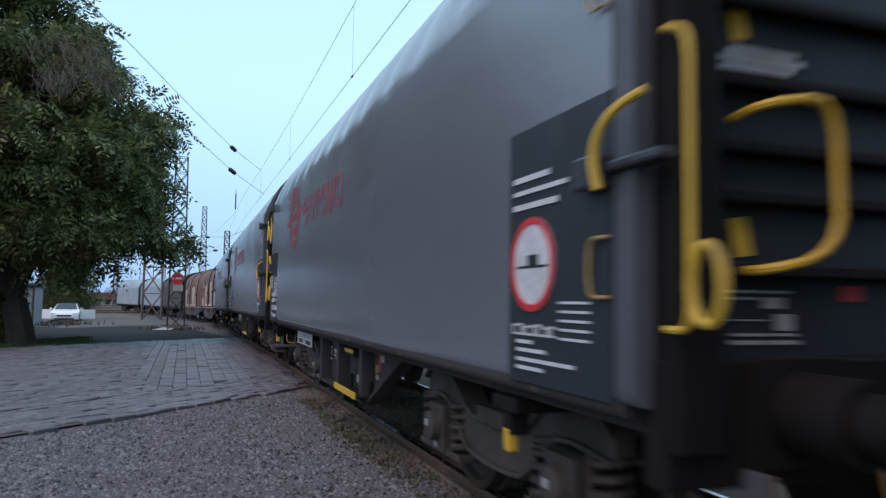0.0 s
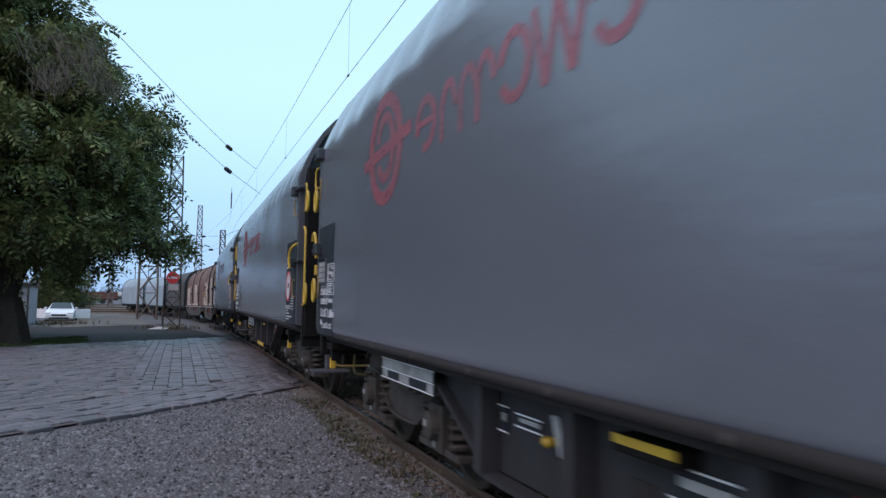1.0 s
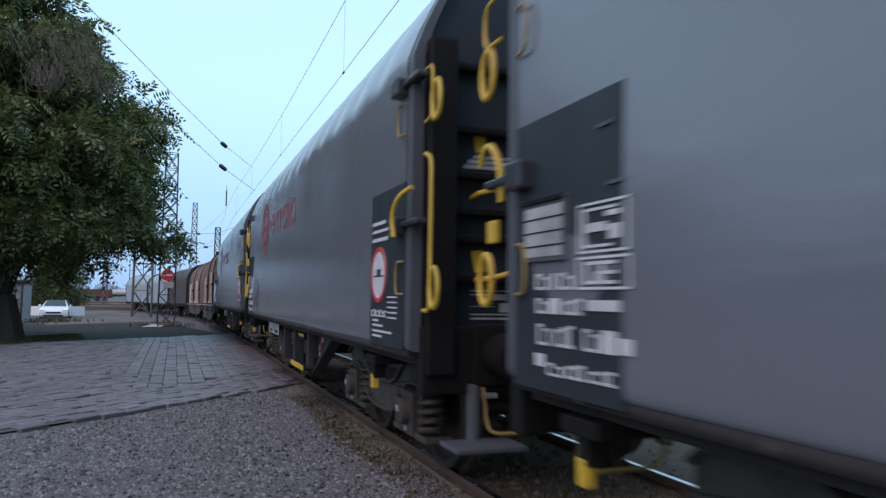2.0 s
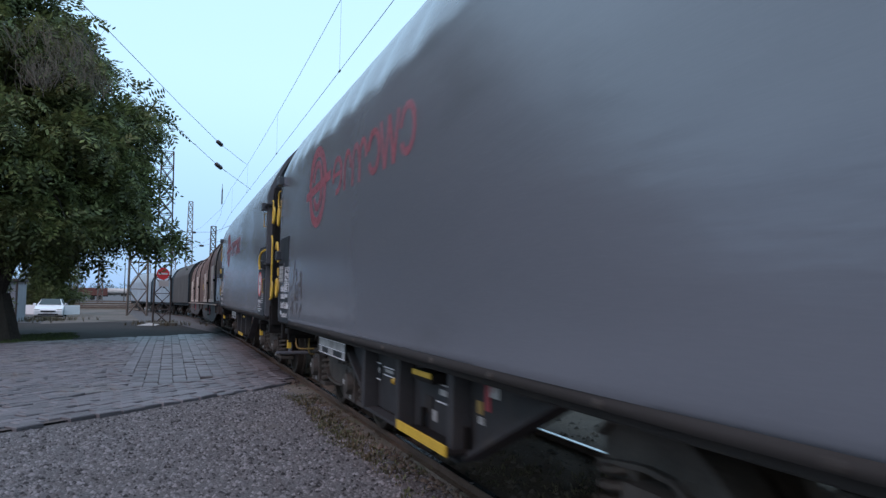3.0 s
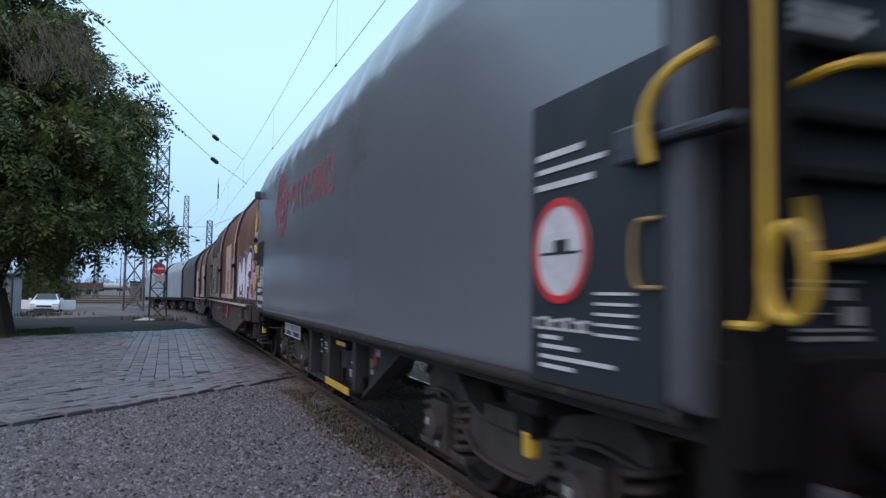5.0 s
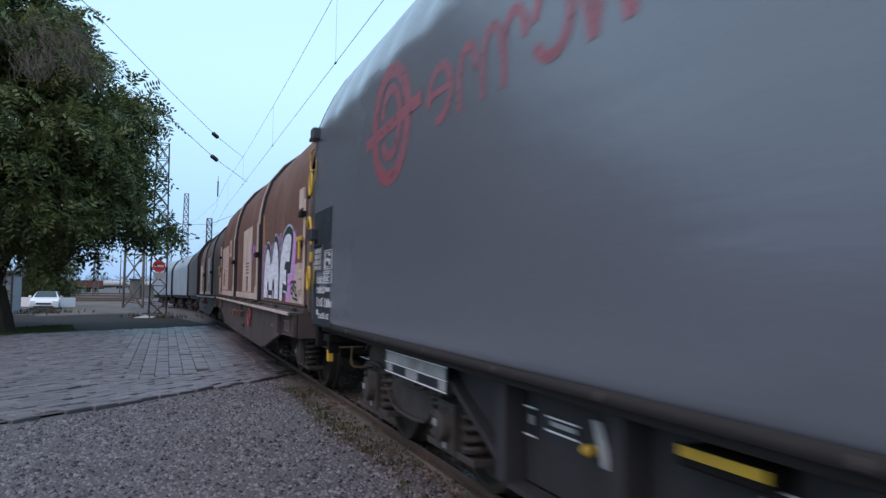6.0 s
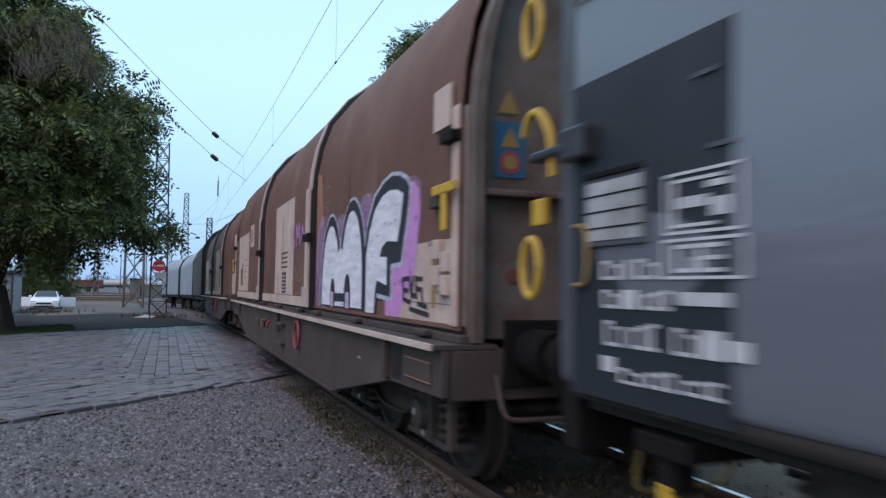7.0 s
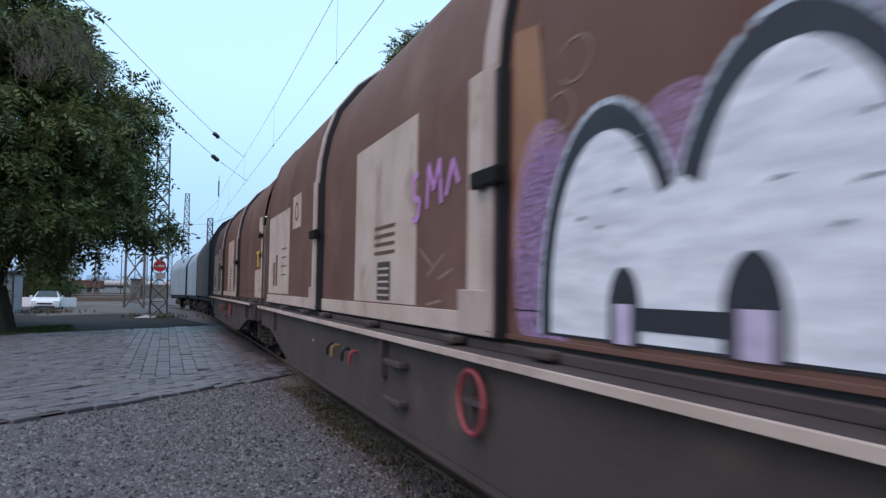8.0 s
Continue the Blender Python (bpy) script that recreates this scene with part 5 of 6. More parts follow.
TRAIN = []
grey = tarp_wagon("grey tarpaulin-covered coil wagon with yellow grab rails")
for centre in (-4.56, 7.48, 19.52, 31.56):
    wagon = grey if not TRAIN else copy_thing(grey, Matrix())
    TRAIN.append((wagon, centre, 3.2))
smear(TRAIN[2][0])
tagged(TRAIN[2][0], "grey tarpaulin-covered coil wagon with a brown smear on its side")
brown = hood_wagon("rust-brown telescopic hood wagon with pale worn posts")
brown_tagged = copy_thing(brown, Matrix())
graffiti(brown_tagged)
tagged(brown_tagged, "rust-brown telescopic hood wagon with white and violet graffiti")
TRAIN += [(brown_tagged, 44.69, 4.45), (brown, 58.94, 4.45)]
dusk = plain_tarp_wagon("dull grey tarpaulin-covered wagon with dark hoops", TARP_DUSK)
pale = plain_tarp_wagon("pale grey tarpaulin-covered wagon with dark hoops", TARP_PALE)
TRAIN += [(dusk, 72.0, 3.2), (pale, 84.05, 3.2), (copy_thing(pale, Matrix()), 96.1, 3.2)]


def wagon_pose(centre, pivot, t):
    s = centre - gone(t)
    a, b = on_track(s - pivot)[0], on_track(s + pivot)[0]
    d = b - a
    m = (a + b) / 2
    return pose(m.x, m.y, m.z, math.degrees(math.atan2(d.z, math.hypot(d.x, d.y))), 0, math.degrees(math.atan2(-d.x, d.y)))


# ---- trees and plants ----
def leaf_mesh(name, centres, radii, count, leaf, leaflets, mat, seed, droop=0.5, flatten=0.7, blade=0.34):
    """Feathery compound leaves scattered in clumps: count leaves round the centres."""
    rng = np.random.default_rng(seed)
    centres, radii = np.array(centres, float), np.array(radii, float)
    pick = rng.choice(len(centres), count, p=radii ** 2 / (radii ** 2).sum())
    d = rng.normal(size=(count, 3))
    d /= np.linalg.norm(d, axis=1)[:, None]
    root = centres[pick] + d * (radii[pick] * rng.random(count) ** 0.45)[:, None] * np.array([1, 1, flatten])
    way = d * 0.8 + rng.normal(size=(count, 3)) * 0.5
    way[:, 2] -= droop
    way /= np.linalg.norm(way, axis=1)[:, None]
    side = np.cross(way, rng.normal(size=(count, 3)) * 0.4 + np.array([0, 0, 1.0]))
    side /= np.linalg.norm(side, axis=1)[:, None] + 1e-9
    up = np.cross(side, way)
    size = leaf * (0.6 + 0.8 * rng.random(count))
    verts = []
    for k in range(leaflets):
        f = (k // 2 + 0.6) / (leaflets / 2 + 0.4)
        sgn = -1 if k % 2 else 1
        base = root + way * (size * f)[:, None] - np.array([0, 0, 1.0]) * (0.25 * size * f * f)[:, None]
        out = side * sgn * 0.85 + way * 0.5 - up * 0.25 + rng.normal(size=(count, 3)) * 0.15
        ln = (size * blade * (1 - 0.5 * abs(f - 0.45)))[:, None]
        wd = np.cross(out, up)
        wd /= np.linalg.norm(wd, axis=1)[:, None] + 1e-9
        verts += [base, base + out * ln * 0.45 + wd * ln * 0.2, base + out * ln, base + out * ln * 0.45 - wd * ln * 0.2]
    v = np.stack(verts, 1).reshape(-1, 3)
    me = bpy.data.meshes.new(name)
    n = len(v) // 4
    me.vertices.add(len(v))
    me.vertices.foreach_set("co", v.ravel())
    me.loops.add(4 * n)
    me.loops.foreach_set("vertex_index", np.arange(4 * n, dtype=np.int32))
    me.polygons.add(n)
    me.polygons.foreach_set("loop_start", np.arange(0, 4 * n, 4, dtype=np.int32))
    me.update(calc_edges=True)
    me.materials.append(mat)
    return me


def limb(a, b, r0, r1, rng, bend=0.12, n=7):
    a, b = Vector(a), Vector(b)
    ln = (b - a).length
    pts = []
    for i in range(n + 1):
        k = i / n
        j = Vector((rng.uniform(-1, 1), rng.uniform(-1, 1), rng.uniform(-1, 1))) * bend * ln * 0.3 * math.sin(math.pi * k)
        pts.append(a.lerp(b, k) + j + Vector((0, 0, bend * ln * math.sin(math.pi * k))))
    return Shape().tube(pts, r0, 7, r1)


def tree(at, label, centre, radius, trunk_top, clumps, leaves, leaf, seed, trunk_r=0.28, flat=0.5, clump_r=(0.7, 1.3), leaflets=9):
    """A tree or shrub with a rounded crown."""
    rng = random.Random(seed)
    t = thing("tree", label, "tree", Matrix.Translation(at))
    c = Vector(centre)
    part("trunk", limb((0, 0, -0.15), trunk_top, trunk_r, trunk_r * 0.55, rng, 0.05), BARK, t, smooth=True)
    pts, rad = [], []
    while len(pts) < clumps:
        d = Vector((rng.gauss(0, 1), rng.gauss(0, 1), rng.gauss(0, 1))).normalized()
        k = rng.random() ** flat
        pts.append(c + Vector((d.x * radius[0], d.y * radius[1], d.z * radius[2])) * k * rng.uniform(0.86, 1.02))
        rad.append(rng.uniform(*clump_r))
    order = sorted(range(len(pts)), key=lambda i: pts[i].z)
    for i in order[:: max(1, len(order) // 34)]:
        start = Vector(trunk_top) * rng.uniform(0.7, 1.0)
        part("limb", limb(start, pts[i], trunk_r * 0.38, 0.02, rng, 0.1), BARK, t, smooth=True)
    part("crown", leaf_mesh("crown", [tuple(p) for p in pts], rad, leaves, leaf, leaflets, LEAF, seed, 0.45, 0.5), LEAF, t, "feathery green foliage", kind="stuff")
    return t


# height, half-width and lean of the great crown
CROWN = [(2.3, 4.1, 0), (3.0, 4.75, 0), (4.2, 5.25, 0), (5.2, 5.5, 0), (5.8, 5.45, 0), (6.8, 5.15, -0.1), (7.6, 4.75, -0.25), (8.3, 4.35, -0.55), (9.5, 3.45, -0.9), (10.9, 2.5, -0.9), (12.2, 1.0, -0.8)]


def great_tree(at, label, axis, seed):
    """Several stems that spread into tiers of flat, drooping sprays, open underneath."""
    rng = random.Random(seed)
    t = thing("tree", label, "tree", Matrix.Translation(at))
    zs, rs = [q[0] for q in CROWN], [q[1] for q in CROWN]
    fork = Vector((axis[0] * 0.3, axis[1] * 0.3, 1.3))
    part("trunk", limb((0, 0, -0.2), fork, 0.42, 0.34, rng, 0.03), BARK, t, smooth=True)
    stems = []
    for i in range(7):
        a = 0.9 * i + 0.3
        tip = Vector((axis[0] + 2.3 * math.cos(a), axis[1] + 1.9 * math.sin(a), 5.2 + 1.1 * (i % 3)))
        stems.append((fork, tip))
        part("stem", limb(fork, tip, 0.19, 0.07, rng, 0.08, 9), BARK, t, smooth=True)
    pts, rad = [], []
    while len(pts) < 530:
        z = rng.uniform(zs[0], zs[-1])
        a = rng.uniform(0, 2 * math.pi)
        r = np.interp(z, zs, rs)
        if rng.random() > r / 5.6 * (0.5 if z < 3.2 else 0.85 if z < 4.5 else 1.0):
            continue
        r *= 1 + 0.2 * noise.noise((2.2 * math.cos(a), 2.2 * math.sin(a), 0.7 * z))
        k = rng.random() ** 0.4 if z > 4.4 else rng.uniform(0.4, 1.0)
        p = Vector((axis[0] + np.interp(z, zs, [q[2] for q in CROWN]) + r * k * math.cos(a), axis[1] + 0.85 * r * k * math.sin(a), z))
        if noise.noise((p.x * 0.7, p.y * 0.5, p.z * 1.3 + 5)) > 0.17:
            continue
        pts.append(p)
        rad.append(rng.uniform(0.45, 0.95) * (0.75 if z < 3.2 else 1.0))
    for i in range(0, len(pts), 6):
        base, tip = min(stems, key=lambda q: (q[1] - pts[i]).length)
        start = base.lerp(tip, rng.uniform(0.45, 1.0))
        part("limb", limb(start, pts[i], 0.055, 0.012, rng, 0.08), BARK, t, smooth=True)
    part("crown", leaf_mesh("crown", [tuple(p) for p in pts], rad, 23000, 0.6, 11, LEAF, seed, 0.42, 0.34, 0.34), LEAF, t, "feathery green foliage in tiers", kind="stuff")
    for i in range(14):
        s = Shape()
        c = Vector((rng.uniform(0.4, 2.6), -3.3 + rng.uniform(-0.3, 0.3), rng.uniform(6.6, 8.0)))
        for _ in range(24):
            a = c + Vector((rng.uniform(-0.3, 0.3), rng.uniform(-0.25, 0.25), rng.uniform(-0.25, 0.2)))
            b = a + Vector((rng.uniform(-0.35, 0.35), rng.uniform(-0.3, 0.05), rng.uniform(0.2, 0.75)))
            s.tube([a, a.lerp(b, 0.5) + Vector((rng.uniform(-0.15, 0.15), 0, 0.05)), b], 0.008, 3, 0.003)
        part("dry_seed_head", s, POD, t, "pale dry seed stalks among the leaves", kind="stuff")
    return t


tree((-15.5, 27.5, fall(27.5)), "broad dark green tree at the side of the yard", (0, 0, 4.6), (5.2, 4.0, 3.9), (0, 0, 1.8), 150, 9000, 0.7, 16, 0.3, 0.5, (0.7, 1.2), 7)
# These three are added out of view, to block low sky mirrored in the covers.
for at_, label_, seed_ in (((-15.5, 45, fall(45)), "unseen bushy tree added beside the hut to block reflected sky", 17), ((-24.0, 41, fall(41)), "unseen bushy tree added by the unseen wall to block reflected sky", 18), ((-20.5, 62, fall(62)), "unseen bushy tree added behind the hut to block reflected sky", 19)):
    tree(at_, label_, (0, 0, 2.6), (4.6, 3.2, 3.0), (0, 0, 1.2), 100, 5200, 0.7, seed_, 0.2, 0.5, (0.7, 1.1), 7)
great_tree((-4.4, 24.3, fall(24.3)), "large green tree of heaven with hanging feathery leaves", (-1.1, 0.6), 11)
tree((13.3, 38, fall(38)), "tall narrow dark tree standing behind the track", (-0.1, 0, 11.7), (2.8, 2.4, 4.6), (0, 0, 8), 90, 9000, 0.7, 21, 0.3, 0.6, (0.6, 1.1), 9)
tree((-9.45, 68, fall(68)), "rounded dark green shrub tree beside the car", (0, 0, 2.2), (2.5, 2.0, 2.1), (0, 0, 1.2), 90, 7000, 0.5, 12, 0.14, 0.6, (0.5, 0.9), 7)
tree((14.2, 40.0, fall(40)), "slim green tree behind the train", (0, 0, 11.0), (2.4, 2.2, 6.0), (0, 0, 6.0), 90, 4200, 0.5, 13, 0.22, 0.6, (0.5, 0.9), 7)
tree((-5.45, 25.6, fall(25.6)), "dark leafy shrub round the foot of the tree", (0, 0, 1.3), (0.55, 0.9, 1.7), (0, 0, 0.5), 60, 4600, 0.3, 14, 0.06, 0.7, (0.25, 0.4), 7)
tree((-6.85, 31.0, fall(31)), "dark leafy shrub behind the tree trunk", (0, 0, 1.5), (1.0, 1.2, 2.0), (0, 0, 0.5), 60, 5200, 0.42, 15, 0.06, 0.7, (0.4, 0.7), 7)


def blades(name, spots, height, mat, label, category, seed, per=9):
    rng = random.Random(seed)
    s = Shape()
    for x, y in spots:
        for _ in range(per):
            a = rng.uniform(0, 6.283)
            r = rng.uniform(0, 0.06)
            px, py = x + r * math.cos(a), y + r * math.sin(a)
            h = height * rng.uniform(0.35, 1.15)
            lx, ly = math.cos(a) * h * rng.uniform(0.2, 0.9), math.sin(a) * h * rng.uniform(0.2, 0.9)
            wx, wy = -math.sin(a) * 0.006 * (1 + h * 4), math.cos(a) * 0.006 * (1 + h * 4)
            z = fall(y) - 0.01
            k = len(s.v)
            s.v += [(px - wx, py - wy, z), (px + wx, py + wy, z), (px + lx * 0.5 + wx * 0.7, py + ly * 0.5 + wy * 0.7, z + h * 0.75), (px + lx * 0.5 - wx * 0.7, py + ly * 0.5 - wy * 0.7, z + h * 0.75), (px + lx, py + ly, z + h)]
            s.f += [(k, k + 1, k + 2, k + 3), (k + 3, k + 2, k + 4)]
    me = bpy.data.meshes.new(name)
    me.from_pydata(s.v, [], s.f)
    me.materials.append(mat)
    return tagged(new(name, me), label, category, kind="stuff")


rng = random.Random(5)


def verge_spots(n, x0, x1, y0, y1, cut):
    out = []
    while len(out) < n:
        x, y = rng.uniform(x0, x1), rng.uniform(y0, y1)
        if noise.noise((x * 1.6, y * 0.9, 4.4)) + rng.uniform(-0.25, 0.25) > cut:
            out.append((x, y))
    return out


def verge_edge(y):
    return 1.72 + 0.16 * noise.noise((y * 0.8, 2.2, 0.4)) + 0.05 * noise.noise((y * 3.1, 7.2, 0.4)) - 0.02 * (y - 7)


verge_shape = Shape()
for i in range(181):
    y = 2.6 + 0.05 * i
    verge_shape.v += [(verge_edge(y), y, hump(1.7, y) - 0.02), (verge_edge(y) + 0.16, y, hump(1.9, y) - 0.001), (2.02, y, 0.018)]
verge_shape.f = [(3 * i + k, 3 * i + k + 1, 3 * i + k + 4, 3 * i + k + 3) for i in range(180) for k in (0, 1)]
solo("verge", verge_shape, VERGE, "strip of brown soil with low weeds beside the rail", "verge", smooth=True, kind="structure")
near_rail = [q for q in verge_spots(3000, 1.3, 2.04, 3.2, 10.8, 0.0) if q[0] > verge_edge(q[1]) - 0.16]
blades("weeds", near_rail[:420], 0.026, VERGEGRASS, "low green weeds along the rail", "weeds", 1, 8)
blades("dry_weeds", near_rail[1300:1560], 0.028, DRYGRASS, "low dry weeds along the rail", "weeds", 6, 6)
blades("dry_weeds", verge_spots(120, 1.6, 2.05, 3.6, 11.2, 0.1) + verge_spots(420, 2.25, 3.5, 3.5, 14, 0.1), 0.055, DRYGRASS, "dry brown weeds beside and between the rails", "weeds", 2, 7)
grass_spots = []
while len(grass_spots) < 3200:
    x, y = rng.uniform(-11, -1.9), rng.uniform(15, 30)
    edge = 22.0 + (x + 4.04) * 1.1 + 0.3
    if edge < y < edge + 6.0 + 3 * noise.noise((x * 0.5, y * 0.5, 1)) and x < -2.6 - (y - 24) * 0.1 + 0.8 * noise.noise((y * 0.6, 1, 1)):
        grass_spots.append((x, y))
blades("grass", grass_spots, 0.09, GRASS, "patchy dark grass under the tree", "grass", 3, 8)
blades("tall_weeds", [(rng.gauss(-6.6, 0.9), rng.gauss(47, 1.5)) for _ in range(110)] + [(rng.gauss(-0.4, 0.6), rng.gauss(38.3, 0.8)) for _ in range(100)], 0.26, DRYGRASS, "tall dry weeds near the car and the mast", "weeds", 4, 8)

# ---- lattice masts and overhead line ----
def lattice(x, y, w0, w1, h, panels, mat, label, bar=0.035, legs=4, turn=0.0):
    t = thing("lattice_mast", label, "mast", Matrix.Translation((x, y, fall(y))) @ pose(0, 0, 0, 0, 0, turn), group="masts of the yard")

    def corner(i, k):
        w = (w0 + (w1 - w0) * k) / 2
        return Vector(((-w, w, w, -w)[i], (-w, -w, w, w)[i], h * k))
    for i in range(4):
        part("leg", Shape().tube([corner(i, 0), corner(i, 1)], bar, 4), mat, t)
    for i in range(4):
        s = Shape()
        for p in range(panels):
            a, b = p / panels, (p + 1) / panels
            j = (i + 1) % 4
            s.tube([corner(i, a), corner(j, b)], bar * 0.55, 4)
            s.tube([corner(j, a), corner(i, b)], bar * 0.55, 4)
            s.tube([corner(i, b), corner(j, b)], bar * 0.5, 4)
        part("bracing", s, mat, t, kind="stuff")
    return t


mast = lattice(-0.36, 38.2, 0.8, 0.55, 8.6, 11, MASTSTEEL, "dark lattice mast with a no-entry sign")
part("plinth", Shape().box(-0.75, 0.75, -0.6, 0.6, -0.1, 0.16), CONCRETE, mast, "mossy concrete plinth", bevel=0.03)
lattice(-2.42, 62.5, 1.45, 1.3, 8.5, 4, MASTPALE, "weathered lattice portal mast", 0.06)
lattice(1.9, 90, 0.95, 0.45, 12.8, 15, MASTPALE, "tall tapered lattice mast", 0.045)
lattice(4.05, 80, 0.62, 0.5, 9.1, 12, MASTSTEEL, "dark lattice mast with cross arms", 0.05)
lattice(0.4, 135, 0.8, 0.5, 9.9, 9, MASTPALE, "thin distant lattice mast in the yard", 0.06)
lattice(-3.6, 135, 0.8, 0.5, 8.4, 9, MASTPALE, "thin distant lattice mast in the yard", 0.06)
lattice(-11.5, 140, 0.8, 0.5, 9.4, 9, MASTPALE, "thin distant lattice mast in the yard", 0.06)
lattice(-16.5, 150, 0.8, 0.5, 9.4, 9, MASTPALE, "thin distant lattice mast in the yard", 0.06)
for x, y, h in ((-14.5, 170, 8), (-20, 175, 8), (-9.0, 165, 8), (-24, 180, 8), (-6.2, 160, 8.5)):
    p = thing("line_pole", "thin distant overhead line pole", "pole", Matrix.Translation((x, y, fall(y))), group="line poles")
    part("shaft", Shape().tube([(0, 0, -0.2), (0, 0, h)], 0.12, 6, 0.08), MASTSTEEL, p)
    part("arm", Shape().tube([(0, 0, h - 1.2), (2.4, 0, h - 0.9)], 0.04, 5), MASTSTEEL, p)

sign = thing("road_sign", "red no-entry sign with a small white plate", "road sign", Matrix.Translation((-0.36, 37.72, fall(38) + 2.52)))
part("disc", Shape().lathe([(-0.012, 0.0), (-0.012, 0.29), (0.012, 0.29), (0.012, 0.0)], (0, 0, 0), "y", 32), SIGNRED, sign)
part("bar", Shape().box(-0.21, 0.21, -0.018, -0.012, -0.045, 0.045), WHITE, sign, "white bar")
part("small_plate", Shape().box(-0.18, 0.28, -0.01, 0.01, -0.62, -0.32), TANK, sign, "small white plate", bevel=0.004)
part("clamp", Shape().tube([(0.05, 0.02, -0.7), (0.05, 0.02, 0.35)], 0.03, 8), MASTSTEEL, sign)
part("clamp_arm", Shape().box(-0.42, 0.42, 0.02, 0.06, -0.1, -0.05), MASTSTEEL, sign)


def wire(name, label, pts, r=0.0055):
    return solo(name, Shape().tube(pts, r, 5), WIRE, label, "wire", kind="", group="overhead wires")


def along(z_of, x=TRACK_X, y0=-15.0, y1=40.0, n=30):
    return [(x, y0 + (y1 - y0) * i / n, z_of(y0 + (y1 - y0) * i / n)) for i in range(n + 1)]


def messenger(y):
    return 6.86 + 0.0011 * (y - 27) ** 2


contact = along(lambda y: 5.66) + [tuple(on_track(s)[0] + Vector((0.15, 0, 5.58))) for s in (48, 60, 75, 90)]
wire("contact_wire", "thin contact wire over the track", contact)
carrier = along(messenger) + [tuple(on_track(s)[0] + Vector((0.15, 0, 6.9 + 0.0011 * (s - 60) ** 2))) for s in (48, 60, 75, 90)]
wire("carrier_wire", "thin carrier wire above the contact wire", carrier)
for y in (4.5, 13.3, 22.0, 31.0, 39.0):
    wire("dropper", "fine dropper between the overhead wires", [(TRACK_X, y, 5.66), (TRACK_X, y, messenger(y))], 0.0025)
    solo("wire_clip", Shape().lathe([(-0.06, 0.0), (-0.05, 0.018), (0.05, 0.018), (0.06, 0.0)], (TRACK_X, y, 5.66), "y", 8), MASTSTEEL, "small clip on the contact wire", "clip")


def stay(pts, ins, label):
    """A slack stay wire through the points, with a ribbed insulator at ins."""
    wire("stay_wire", label, pts, 0.008)
    u = (Vector(pts[2]) - Vector(pts[0])).normalized()
    prof = []
    for i in range(9):
        prof += [(i * 0.055 - 0.25, 0.035), (i * 0.055 - 0.225, 0.075), (i * 0.055 - 0.2, 0.035)]
    rod = Shape().lathe(prof, (0, 0, 0), "z", 14)
    solo("insulator", rod, CERAMIC, "dark ribbed insulator on a stay wire", "insulator", Matrix.Translation(ins) @ u.to_track_quat("Z", "Y").to_matrix().to_4x4(), smooth=True, group="insulators")


stay([(2.85, 31.5, 6.91), (1.52, 27.9, 7.01), (0.08, 24.0, 7.35), (-1.84, 16.5, 7.33), (-2.26, 13.5, 6.99)], (1.52, 27.9, 7.01), "long stay wire from the overhead line")
stay([(2.86, 29.4, 5.56), (1.43, 26.4, 5.9), (-0.03, 22.5, 6.3), (-1.31, 18.0, 6.42), (-1.96, 15.5, 6.49)], (1.43, 26.4, 5.9), "long stay wire from the overhead line")
solo("line_weight", Shape().lathe([(-0.55, 0.0), (-0.55, 0.045), (0.5, 0.045), (0.55, 0.02), (0.9, 0.012), (0.9, 0.0)], (3.15, 52.5, 8.2), "z", 10), MASTSTEEL, "dark rod hanging from the overhead line", "line rod")
wire("hanger_wire", "fine wire holding the hanging rod", [(3.15, 52.5, 9.1), (3.15, 52.5, 7.7), (3.6, 60.5, 7.8), (4.05, 80, 8.4)], 0.006)
wire("cross_wire", "cross-span wire between lattice masts", [(-4.5, 88, 8.7), (1.9, 89.6, 8.55), (4.05, 80, 7.9), (7.5, 70, 8.9)], 0.018)
wire("cross_wire", "cross-span wire between lattice masts", [(1.9, 89.6, 6.6), (4.05, 80, 6.7), (6.0, 76, 7.2)], 0.014)
for x, y, z in ((3.05, 83.9, 6.65), (2.3, 87.9, 8.4)):
    solo("insulator", Shape().lathe([(-0.25, 0.0), (-0.22, 0.1), (0, 0.13), (0.22, 0.1), (0.25, 0.0)], (x, y, z), "x", 10), CERAMIC, "small dark insulator on a cross wire", "insulator", group="insulators")

